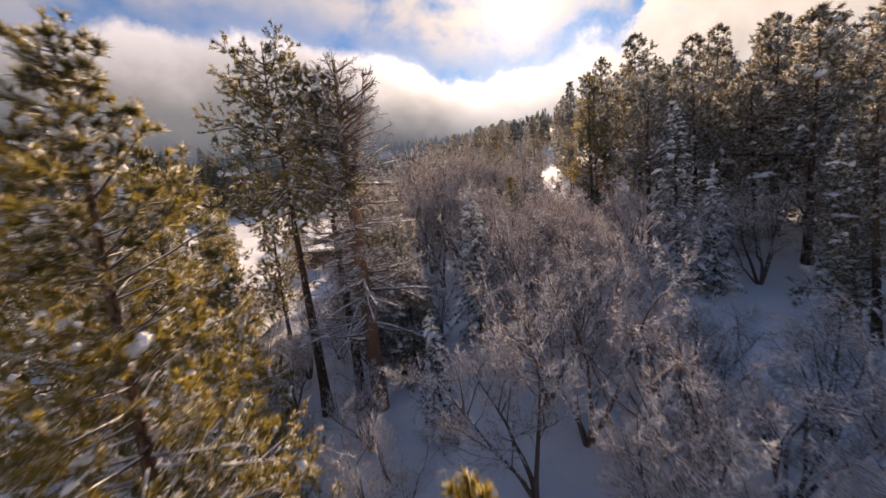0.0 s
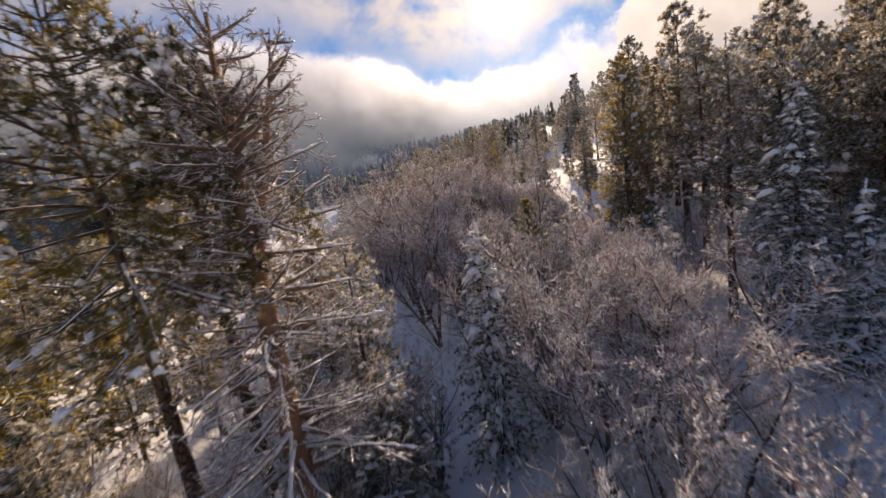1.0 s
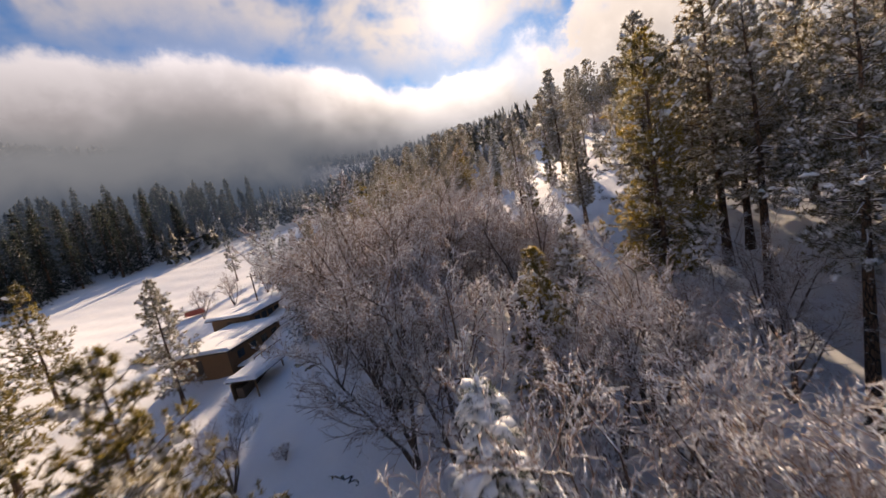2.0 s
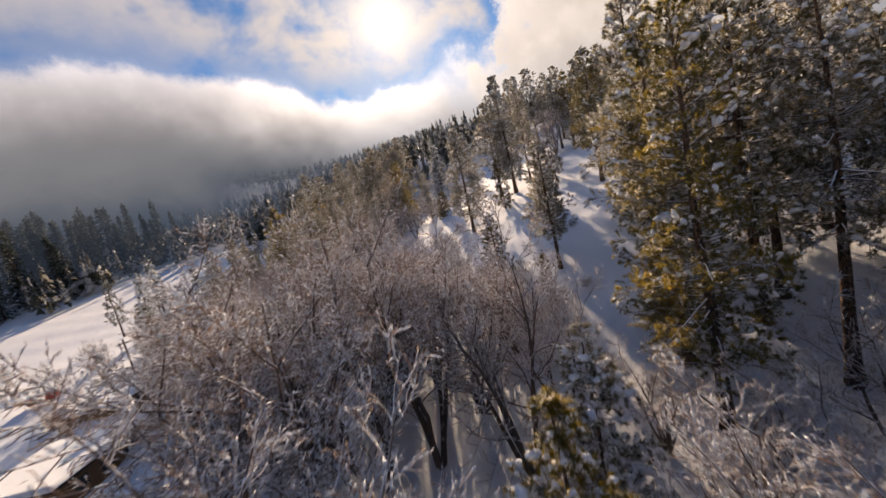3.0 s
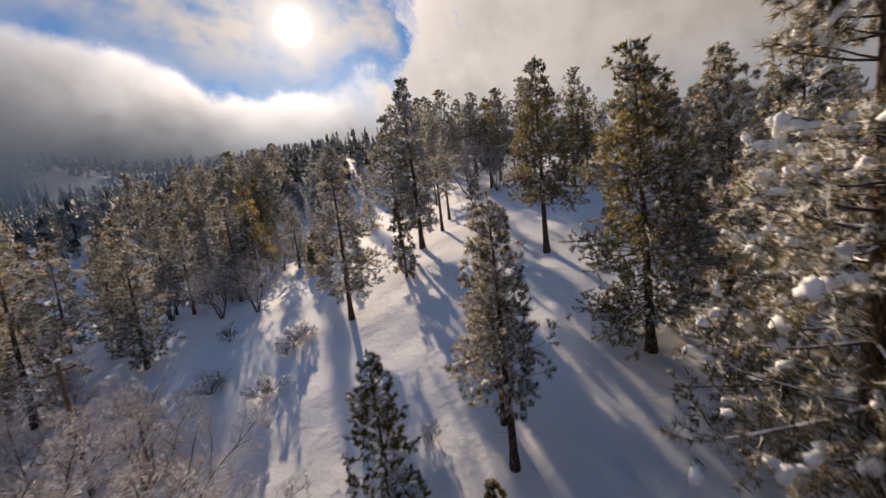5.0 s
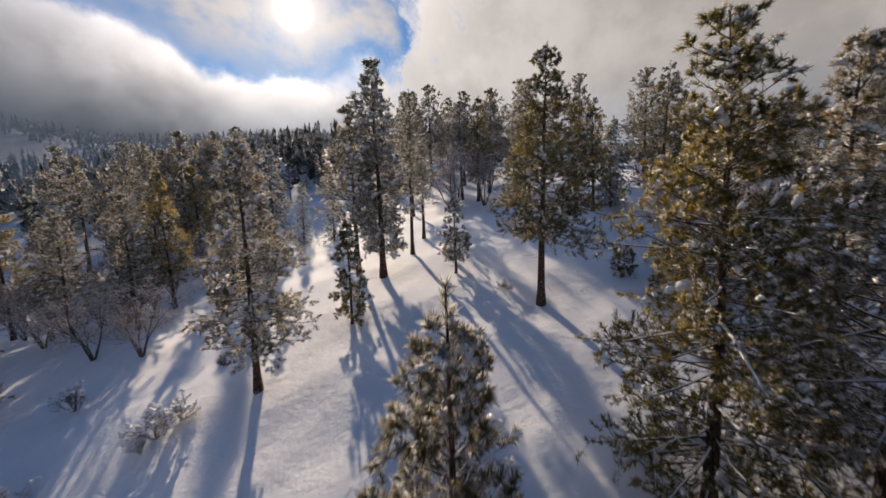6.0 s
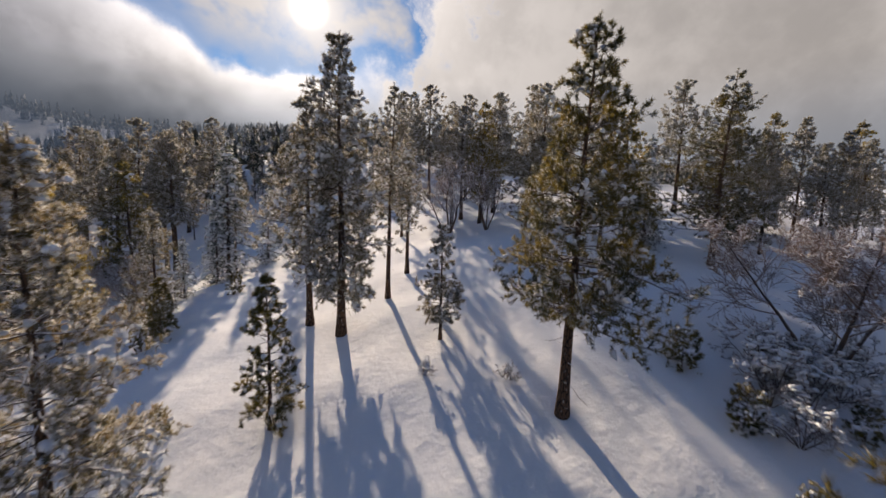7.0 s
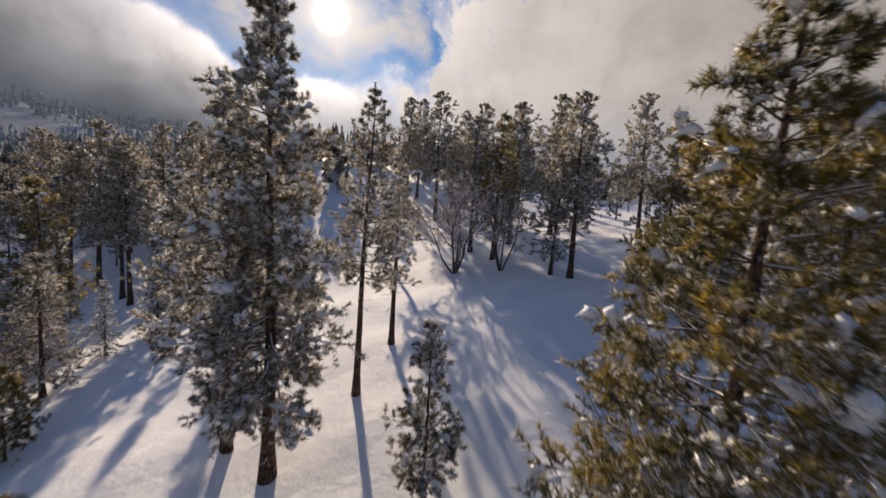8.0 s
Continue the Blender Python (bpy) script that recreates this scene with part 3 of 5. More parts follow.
def bare_tree(h, seed, stems=5, spreadout=0.5, n1=9, n2=9, n3=6, name="bare_tree", thick=0.013, twig=0.017, cap=0.0, bark=TWIG, wood=GREY_LIMB):
    """A leafless broad crown: stems, boughs, branches and rimed twigs."""
    rng = np.random.default_rng(seed)
    root = new(name)
    az = rng.uniform(0, 6.28) + np.arange(stems) * 6.283 / stems + rng.normal(size=stems) * 0.3
    tilt = spreadout * rng.uniform(0.25, 1.1, stems)
    way = np.stack((np.cos(az) * np.sin(tilt), np.sin(az) * np.sin(tilt), np.cos(tilt)), -1)
    base = np.stack((np.cos(az), np.sin(az), np.zeros(stems)), -1) * 0.012 * h * (stems > 1)
    l0 = h * rng.uniform(0.66, 0.86, stems)
    a = bend(rng, base, way, l0, 8, 0.11, 0.03)
    v, f = tubes(a, taper(a, np.full(stems, thick * h), np.full(stems, 0.02)), 7)
    part("trunk", mesh("trunk", v, f, [GREY_LIMB]), root)
    b, l1 = sprout(rng, a, l0, n1, 0.26, 46, 0.50, 6, 0.12, 0.05)
    c, l2 = sprout(rng, b, l1, n2, 0.16, 46, 0.46, 5, 0.14, 0.05)
    e, l3 = sprout(rng, c, l2, n3, 0.15, 46, 0.50, 3, 0.18, 0.06)
    sprig = tubes(e, taper(e, np.full(len(e), twig), np.full(len(e), twig * 0.6)), 3)
    fp, fd = along(e, np.array([[0.6, 1.0]]) * np.ones((len(e), 1)))
    fur = blades(rng, fp.reshape(-1, 3), fd.reshape(-1, 3), 1, 0.13 * h / 12 + 0.03, 0.026, 0.7, 0.2)
    bough = tubes(b, taper(b, 0.009 * l1 + 0.012, np.full(len(b), 0.012)), 5)
    fine = joined([tubes(c, taper(c, 0.007 * l2 + 0.010, np.full(len(c), 0.010)), 3), sprig, fur])[:2]
    v, f, slot = joined([bough, fine])
    part("crown", mesh("crown", v, f, [wood, bark], slot, smooth=False), root)
    # snow lying in short ridges on boughs and twigs
    bp, bd = along(b, rng.uniform(0.05, 1.0, (len(b), 9)))
    cp, cd = along(c, rng.uniform(0.05, 1.0, (len(c), 5)))
    some = rng.uniform(size=len(e)) < 0.75
    xp, xd = along(e[some], rng.uniform(0.2, 1.0, (int(some.sum()), 2)))
    spots, ways = np.concatenate((bp.reshape(-1, 3), cp.reshape(-1, 3), xp.reshape(-1, 3))), np.concatenate((bd.reshape(-1, 3), cd.reshape(-1, 3), xd.reshape(-1, 3)))
    ridge = beads(rng, spots, ways, rng.uniform(0.018, 0.042, len(spots)) * (0.55 + 0.45 * h / 12))
    if not cap:
        tagged(part("snow_load", mesh("snow_load", *ridge, [LUMP]), root), kind="stuff")
    else:
        tip = c[:, -1]
        tip = tip[(tip[:, 2] > np.quantile(tip[:, 2], 0.45)) & (rng.uniform(size=len(tip)) < cap)]
        both = joined([ridge, lumps(rng, tip, rng.uniform(0.06, 0.2, len(tip)) * h / 3, False, 0.5)])[:2]
        tagged(part("snow_load", mesh("snow_load", *both, [LUMP]), root), kind="stuff")
    return root


# ---------------------------------------------------------------- the trees by name
def stand(root, x, y, turn=0.0, s=1.0, sink=0.15):
    root.matrix_basis = pose(x, y, at(x, y, sink), 0, 0, turn) @ Matrix.Scale(s, 4)
    return root


# the tall pines that the walk passes
stand(pine(22.4, 11, cb=0.23, r=0.235, gap=0.46, per=5, sub=4.2, tufts=3, count=15, snow=0.15, power=0.72, droop=-10, rise=24, big=0.12, bare=0.05, leaf=NEEDLE_OLIVE), 44.3, 102.6, 20)
tagged(bpy.data.objects["pine_tree"], "tall open-crowned pine with snow clumps and bare lower trunk", "pine tree")
PINES = [bpy.data.objects["pine_tree"]]


def named_pine(x, y, label, turn=0.0, **kw):
    ob = stand(pine(**kw), x, y, turn)
    tagged(ob, label, "pine tree", "pines on the slope")
    PINES.append(ob)
    return ob


named_pine(35.2, 118.6, "tall snow-plastered pine with drooping lower boughs", 70, h=24.0, seed=12, cb=0.16, r=0.155, gap=0.42, sub=4.6, tufts=3, count=15, snow=0.42, power=0.55, droop=-28, rise=30, big=0.5, leaf=NEEDLE_WHITE)
named_pine(40.9, 122.8, "slender pine with a high narrow crown", 10, h=20.8, seed=13, cb=0.40, r=0.14, gap=0.5, count=15, snow=0.25, droop=-12, leaf=NEEDLE_WHITE, thick=0.012)
named_pine(45.2, 128.0, "snowy pine standing behind slimmer trunks", 40, h=15.5, seed=14, cb=0.35, r=0.18, count=15, snow=0.3, leaf=NEEDLE_WHITE)
named_pine(41.6, 113.0, "young pine bowed with snow on the open slope", 0, h=9.2, seed=15, cb=0.20, r=0.21, gap=0.36, sub=2.8, count=15, snow=0.32, droop=-15, tuft=0.30, width=0.04, big=0.2, leaf=NEEDLE_WHITE)
named_pine(29.0, 110.2, "young dark-green pine with snow on its boughs", 50, h=9.2, seed=16, cb=0.10, r=0.19, gap=0.36, count=15, snow=0.2, tuft=0.30, width=0.04)
named_pine(20.9, 106.0, "full pine with bare foot on sunlit snow", 130, h=17.6, seed=17, cb=0.18, r=0.22, gap=0.42, sub=3.6, count=15, snow=0.3, power=0.66, droop=-16, leaf=NEEDLE_WHITE)
named_pine(23.9, 83.8, "pointed young pine with upswept tips", 15, h=15.6, seed=18, cb=0.27, r=0.175, gap=0.44, sub=2.6, count=15, snow=0.3, rise=46, leaf=NEEDLE_WHITE)
named_pine(25.3, 86.6, "younger pine beside a taller one", 200, h=12.2, seed=19, cb=0.27, r=0.18, gap=0.44, sub=2.8, count=15, snow=0.3, rise=46, leaf=NEEDLE_WHITE)
named_pine(38.0, 85.2, "big bushy pine with dark trunk and snow patches", 240, h=22.0, seed=20, cb=0.10, r=0.27, gap=0.46, sub=3.3, tufts=3, count=15, snow=0.3, power=0.7, droop=-18, big=0.12, leaf=NEEDLE)
named_pine(26.6, 70.8, "massive dark-trunked pine dappled with snow clumps", 300, h=27.0, seed=21, cb=0.36, r=0.175, gap=0.54, sub=3.2, stubs=16, thick=0.019, tufts=3, count=15, snow=0.22, power=0.6, droop=-22, big=0.16, leaf=NEEDLE_WHITE)
named_pine(20.8, 60.8, "tall golden-green pine above the road", 80, h=25.2, seed=22, cb=0.18, r=0.18, gap=0.54, sub=2.8, tufts=3, count=15, snow=0.2, power=0.6, droop=-14, big=0.14)
named_pine(23.4, 66.0, "dense golden-green pine crown hung with snow balls", 150, h=24.5, seed=23, cb=0.12, r=0.175, gap=0.54, sub=3.4, tufts=3, count=15, snow=0.32, power=0.6, droop=-14, big=0.3)
named_pine(28.6, 59.4, "tall pine with a dark bare lower trunk", 10, h=25.0, seed=24, cb=0.38, r=0.16, gap=0.55, sub=2.8, count=15, snow=0.28, leaf=NEEDLE_WHITE)
named_pine(-8.9, 8.4, "near pine with sunlit golden needles and snow lumps", 0, h=25.0, seed=25, cb=0.14, r=0.20, gap=0.46, sub=3.0, tufts=3, count=15, snow=0.18, power=0.6, droop=-18, big=0.12)
named_pine(-13.0, 30.2, "tall leaning pine with a flat ragged top", 100, h=30.0, seed=26, cb=0.58, r=0.185, gap=0.6, sub=3.0, tufts=3, count=15, snow=0.2, power=0.36, droop=-20, rise=22, lean=(-0.075, 0.0), big=0.1, stubs=70, leaf=NEEDLE_OLIVE)
named_pine(-9.9, 30.5, "tall pine crown beside the dead snag", 30, h=28.6, seed=27, cb=0.66, r=0.11, gap=0.55, sub=2.8, tufts=4, count=15, snow=0.2, power=0.5, lean=(-0.02, 0.0), stubs=10, leaf=NEEDLE_OLIVE)
named_pine(23.0, 47.4, "dark pine with a long clear trunk", 60, h=24.0, seed=28, cb=0.42, r=0.17, count=15, snow=0.3, leaf=NEEDLE_WHITE)
named_pine(33.8, 67.0, "tall pine on the forest edge", 90, h=25.0, seed=29, cb=0.30, r=0.16, count=15, snow=0.25, leaf=NEEDLE_OLIVE)
named_pine(7.4, 53.8, "young pine tip with big snow caps", 0, h=14.2, seed=30, cb=0.10, r=0.23, gap=0.44, sub=3.0, count=15, snow=0.34, big=0.6)
named_pine(11.6, 59.1, "young pine bent under heavy white snow caps", 70, h=12.4, seed=42, cb=0.06, r=0.26, gap=0.40, sub=3.0, count=15, snow=0.5, droop=-24, rise=26, big=0.7, leaf=NEEDLE_WHITE)
named_pine(25.2, 69.0, "low dark-green young pine in the shade of a big trunk", 35, h=7.5, seed=45, cb=0.05, r=0.26, gap=0.34, sub=3.0, count=15, snow=0.2, droop=-14, tuft=0.30, width=0.04, leaf=NEEDLE_OLIVE)
named_pine(73.2, 109.5, "pyramidal pine on the snowy rise", 0, h=20.5, seed=31, cb=0.20, r=0.25, gap=0.5, count=15, snow=0.18, leaf=NEEDLE_OLIVE)
named_pine(20.3, 80.4, "small young pine sapling in the snow", 0, h=4.8, seed=32, cb=0.06, r=0.22, gap=0.32, sub=2.6, tufts=3, count=15, snow=0.15, tuft=0.26, width=0.032, stubs=0)
named_pine(17.1, 85.4, "young pine with drooping dark boughs", 0, h=9.4, seed=33, cb=0.05, r=0.25, gap=0.36, sub=2.8, count=15, snow=0.4, tuft=0.30, width=0.04, droop=-20)
named_pine(39.6, 80.4, "tall pine with a bare lower trunk in the shade", 0, h=21.0, seed=38, cb=0.34, r=0.20, count=15, snow=0.32, leaf=NEEDLE_WHITE)
named_pine(44.5, 83.5, "full pine standing close behind another", 0, h=21.0, seed=39, cb=0.12, r=0.22, gap=0.55, count=15, snow=0.32, leaf=NEEDLE_WHITE)
named_pine(-5.4, 33.8, "small drooping pine plastered with snow beside the snag", 0, h=12.5, seed=34, cb=0.06, r=0.27, gap=0.40, sub=2.8, count=15, snow=0.45, droop=-26, rise=20, big=0.4, leaf=NEEDLE_WHITE)
named_pine(-6.8, 37.2, "rimed pine with hanging boughs", 0, h=18.5, seed=35, cb=0.06, r=0.26, gap=0.44, sub=3.0, count=15, snow=0.4, droop=-26, rise=20, big=0.3, leaf=NEEDLE_WHITE)
named_pine(-10.5, 41.5, "broad pine half hidden behind the dead snag", 0, h=20.0, seed=36, cb=0.08, r=0.26, gap=0.46, sub=3.0, count=15, snow=0.25, droop=-18)
named_pine(-13.6, 19.6, "golden-green pine by the start of the flight", 0, h=17.5, seed=40, cb=0.10, r=0.22, count=15, snow=0.18)
named_pine(0.4, 5.2, "pine tip below the start of the flight", 0, h=15.0, seed=37, cb=0.20, r=0.17, gap=0.44, sub=2.8, count=15, snow=0.1)


def snag(h, seed):
    """A dead pine: forked bare top, long snow-lined branches."""
    rng = np.random.default_rng(seed)
    root = new("dead_pine")
    line = trunk_line(rng, h, (0.0, 0.0), 0.008, 18)
    v, f = tubes(line, (0.68 * (1 - 0.9 * np.linspace(0, 1, 18) ** 1.4) + 0.012)[None], 12)
    fork = bend(rng, line[0, [11, 12]], unit(np.array([[0.35, -0.1, 1.0], [-0.3, 0.2, 1.0]])), np.array([h * 0.34, h * 0.28]), 9, 0.04, 0.12)
    v2, f2 = tubes(fork, taper(fork, np.array([0.26, 0.22]), np.array([0.02, 0.02])), 8)
    v, f, _ = joined([(v, f), (v2, f2)])
    part("trunk", mesh("trunk", v, f, [SNAGBARK]), root)
    n = 170
    t = np.sort(rng.uniform(0.22, 0.98, n))
    p, _ = along(line, t[None])
    az = rng.uniform(0, 6.28, n)
    pitch = np.radians(-12 + 30 * np.clip((t - 0.3) / 0.7, 0, 1) + rng.normal(size=n) * 7)
    way = np.stack((np.cos(az) * np.cos(pitch), np.sin(az) * np.cos(pitch), np.sin(pitch)), -1)
    ln = h * 0.20 * (1.08 - t) ** 0.5 * rng.uniform(0.5, 1.15, n) + 0.5
    a = bend(rng, p[0], way, ln, 7, 0.09, 0.03)
    fp, _ = along(fork, np.linspace(0.2, 0.98, 22)[None] * np.ones((2, 1)))
    fw = unit(rng.normal(size=(44, 3)) * (1, 1, 0.25) + (0, 0, 0.25))
    fl = rng.uniform(0.7, 2.3, 44)
    b = bend(rng, fp.reshape(-1, 3), fw, fl, 7, 0.12, 0.06)
    a, ln = np.concatenate((a, b)), np.concatenate((ln, fl))
    spots, ways, girth = [], [], []
    stout = np.where(rng.uniform(size=len(a)) < 0.22, 0.07, 0.0)
    for q in range(len(a)):
        one, ol = a[q : q + 1], ln[q : q + 1]
        c, l2 = sprout(rng, one, ol, 9, 0.16, 48, 0.36, 5, 0.18, 0.04)
        e, l3 = sprout(rng, c, l2, 5, 0.2, 45, 0.5, 3, 0.2, 0.02)
        v, f, _ = joined([tubes(one, taper(one, 0.018 * ol + 0.026 + stout[q], np.full(1, 0.016)), 6), tubes(c, taper(c, 0.010 * l2 + 0.014, np.full(len(c), 0.012)), 4), tubes(e, taper(e, np.full(len(e), 0.014), np.full(len(e), 0.009)), 3)])
        part("branch", mesh("branch", v, f, [SNAGWOOD]), root)
        p1, d1 = along(one, rng.uniform(0.03, 1.0, (1, 16)))
        p2, d2 = along(c, rng.uniform(0.03, 1.0, (len(c), 4)))
        p3, d3 = along(e, rng.uniform(0.1, 1.0, (len(e), 1)))
        spots.append(np.concatenate((p1[0], p2.reshape(-1, 3), p3.reshape(-1, 3))))
        ways.append(np.concatenate((d1[0], d2.reshape(-1, 3), d3.reshape(-1, 3))))
        girth.append(np.concatenate((np.full(16, 0.016 * float(ol[0]) + 0.03), np.full(len(c) * 4, 0.032), np.full(len(e), 0.022))))
    girth = np.concatenate(girth)
    ridge = beads(rng, np.concatenate(spots), np.concatenate(ways), girth * rng.uniform(0.45, 1.05, len(girth)), 4.0)
    tagged(part("snow_load", mesh("snow_load", *ridge, [LUMP]), root), kind="stuff")
    return root


tagged(stand(snag(29.0, 41), -8.2, 30.0, 25), "dead pine snag with snow-lined bare branches", "dead tree")

FIRS = []
for x, y, h, seed, heavy in ((1.3, 39.7, 16.4, 51, 0.7), (-2.6, 25.9, 9.8, 52, 0.5), (22.6, 40.6, 20.0, 53, 0.22), (25.4, 39.0, 13.0, 54, 0.4), (-20.5, 87.1, 17.0, 55, 0.3)):
    big_fir = stand(fir(h, seed, r=0.26 if seed == 51 else 0.21, count=14, snow=heavy * 0.5, big=heavy * 0.8), x, y, seed * 40)
    tagged(big_fir, "conical fir heavily plastered with fresh snow", "fir tree", "snowy firs")
    FIRS.append(big_fir)

# ---------------------------------------------------------------- groves of copies
MADE = {}


def grove(rows, kinds, group, label, seed, category="pine tree"):
    """Trees of a few builds, each turned and scaled to its own height: rows of x, y, height."""
    rnd = random.Random(seed)
    for x, y, h in rows:
        kind = rnd.choice(kinds)
        s = h / KIND_H[kind]
        m = pose(x, y, at(x, y, 0.15), rnd.uniform(-1.5, 1.5), rnd.uniform(-1.5, 1.5), rnd.uniform(0, 360)) @ Matrix.Diagonal((s * rnd.uniform(0.9, 1.1), s * rnd.uniform(0.9, 1.1), s, 1))
        if kind not in MADE:
            MADE[kind] = ob = BUILD[kind]()
            ob.matrix_basis = m
        else:
            ob = copy_thing(MADE[kind], m)
        tagged(ob, label, category, group)


KIND_H = {"mid_a": 20, "mid_b": 20, "mid_c": 20, "mid_d": 20, "mid_e": 20, "far_a": 20, "far_b": 20, "far_c": 20, "far_d": 20, "fir_m": 14, "fir_f": 20, "fir_g": 20, "young": 6, "bush": 2.2,
          "bare_a": 12, "bare_b": 12, "bare_c": 12, "bare_d": 12, "bare_e": 12, "bare_f": 12, "bare_g": 12, "shrub_a": 3, "shrub_b": 3}
MID = dict(gap=0.60, sub=2.6, tufts=3, count=9, tuft=0.44, width=0.075, fine=False)
FAR = dict(gap=0.95, per=5, sub=1.5, tufts=2, count=5, tuft=0.68, width=0.18, fine=False, stubs=0, lite=True, big=0.0)
BUILD = {
    "mid_a": lambda: pine(20, 61, cb=0.24, r=0.235, snow=0.22, **MID),
    "mid_b": lambda: pine(20, 62, cb=0.34, r=0.22, snow=0.28, leaf=NEEDLE_WHITE, **MID),
    "mid_c": lambda: pine(20, 63, cb=0.17, r=0.24, snow=0.26, leaf=NEEDLE_WHITE, **MID),
    "mid_d": lambda: pine(20, 64, cb=0.40, r=0.21, snow=0.2, power=0.5, leaf=NEEDLE_WHITE, **MID),
    "mid_e": lambda: pine(20, 74, cb=0.08, r=0.22, snow=0.3, droop=-20, leaf=NEEDLE_WHITE, **MID),
    "far_a": lambda: pine(20, 65, cb=0.25, r=0.17, snow=0.12, leaf=NEEDLE_HAZED, **FAR),
    "far_b": lambda: pine(20, 66, cb=0.34, r=0.19, snow=0.12, leaf=NEEDLE_HAZED, **FAR),
    "far_c": lambda: pine(20, 67, cb=0.15, r=0.20, snow=0.12, leaf=NEEDLE_HAZED, **FAR),
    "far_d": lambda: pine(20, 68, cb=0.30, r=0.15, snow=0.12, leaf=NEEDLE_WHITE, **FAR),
    "fir_m": lambda: fir(14, 69, r=0.205, gap=0.46, per=7, count=11, snow=0.4, big=0.2, fine=False, tuft=0.42, width=0.08, step=0.45),
    "fir_f": lambda: fir(20, 72, r=0.15, gap=0.8, per=6, count=6, snow=0.08, big=0.0, fine=False, tuft=0.8, width=0.20, step=0.8, leaf=NEEDLE_DEEP),
    "fir_g": lambda: fir(20, 73, r=0.18, gap=0.9, per=6, count=6, snow=0.06, big=0.0, fine=False, tuft=0.85, width=0.22, step=0.9, cb=0.1, leaf=NEEDLE_DEEP),
    "young": lambda: pine(6, 70, cb=0.05, r=0.27, gap=0.34, sub=2.6, tufts=3, count=15, snow=0.2, tuft=0.30, width=0.04, stubs=0, fine=False),
    "bush": lambda: pine(2.2, 71, cb=0.05, r=0.5, gap=0.22, sub=2.6, tufts=3, count=9, snow=0.2, tuft=0.24, width=0.035, stubs=0, fine=False, power=0.4, big=0.1),
    "bare_a": lambda: bare_tree(12, 81, 5, 0.50),
    "bare_b": lambda: bare_tree(12, 82, 4, 0.42, 9),
    "bare_c": lambda: bare_tree(12, 83, 6, 0.58, 7),
    "bare_d": lambda: bare_tree(12, 84, 3, 0.35, 11),
    "bare_e": lambda: bare_tree(12, 85, 5, 0.65),
    "bare_f": lambda: bare_tree(12, 86, 6, 0.50, 7),
    "bare_g": lambda: bare_tree(12, 89, 4, 0.45, 10, 12, 12, twig=0.024, wood=TWIG),
    "shrub_a": lambda: bare_tree(3, 87, 9, 0.75, 5, 6, 5, name="bare_shrub", thick=0.009, twig=0.014, cap=0.7, bark=TWIG_BROWN),
    "shrub_b": lambda: bare_tree(3, 88, 11, 0.85, 5, 6, 5, name="bare_shrub", thick=0.009, twig=0.014, cap=0.7, bark=TWIG_BROWN),
}

# pines on the far rise and behind the open slope
RISE = ((65.9, 143.8, 21), (73.0, 149.6, 23), (68.6, 131.3, 18.7), (67.6, 133.6, 16.6), (65.6, 149.6, 18), (52.2, 146.4, 12), (67.4, 119.5, 16), (80, 162, 22), (84, 152, 22), 
        (92, 140, 21), (97, 128, 20), (33.2, 121.6, 17), (70, 172, 23), (78, 180, 22))
grove(RISE, ("mid_a", "mid_b", "mid_c"), "pines on the rise", "rime-dusted pine on the snowy rise", 1)
NEAR_RISE = ((69.1, 117.6, 15), (82.0, 108.7, 12), (78.1, 109.5, 10), (88.9, 105.6, 16), (95, 100, 18), (100, 112, 20), (105, 95, 20), (92, 118, 19), (93, 113, 17), (98, 107, 18), (88, 112.5, 15), (104, 118, 18), (110, 108, 18), (84, 115, 13), (99, 121, 17), (115, 122, 18), (122, 112, 18), (118, 100, 18))
grove(NEAR_RISE, ("mid_a", "mid_c"), "pines on the rise", "bushy snow-laden pine at the edge of the open slope", 2)
grove(((74.5, 118.3, 13.5), (72.2, 116.9, 12.9), (21.9, 145.2, 8.2), (32.4, 153.6, 12.4), (26.9, 150.5, 20), (36.5, 146.6, 14), (25.5, 149, 12)), ("fir_m",), "snowy firs", "dark conical fir with snow on its tiers", 3, "fir tree")
# trunks in the hollow beyond the slope
MORE = ((76, 165, 21), (86, 170, 21), (90, 158, 20), (68, 184, 22), (84, 186, 22), (95, 178, 21), (100, 160, 20), (74, 192, 22))
grove(MORE, ("mid_b", "mid_d"), "pines on the rise", "slim rimed pine in the stand on the rise", 21)
HOLLOW = ((18.2, 172, 24), (11.1, 184.7, 25), (5.1, 187.6, 25.5), (8, 182.4, 22), (18.6, 196.9, 22.5), (-0.6, 198.8, 22.7), (18.9, 168.6, 23), (27.8, 155, 15), (16.7, 174.5, 23), (24, 200, 22), (-8, 190, 22), (-14, 204, 22))
grove(HOLLOW, ("mid_d", "mid_b"), "pines in the hollow", "straight pine with a clear trunk and rimed crown", 4)
LEFT_ROW = ((-6, 112.1, 18.4), (1.9, 114.2, 16), (6.2, 150.3, 20), (10.7, 127.5, 16.3), (-10, 118, 17), (-2, 122, 18), (4.5, 131, 17), (13.5, 133, 16), (16, 150, 18), (-14, 128, 17), (0, 140, 18), (9, 140, 17), (-20, 122, 16), (-7, 150, 18), (20, 137.5, 13), (-17, 115, 15), (-24, 131, 17), (-12, 139, 18), (-18, 143, 17), (-4, 131, 15), (-28, 125, 14), (-13, 112, 13), (-31, 137, 16))
grove(LEFT_ROW, ("mid_c", "mid_a", "mid_e"), "pines below the slope", "greenish-brown pine with thin rime", 5)
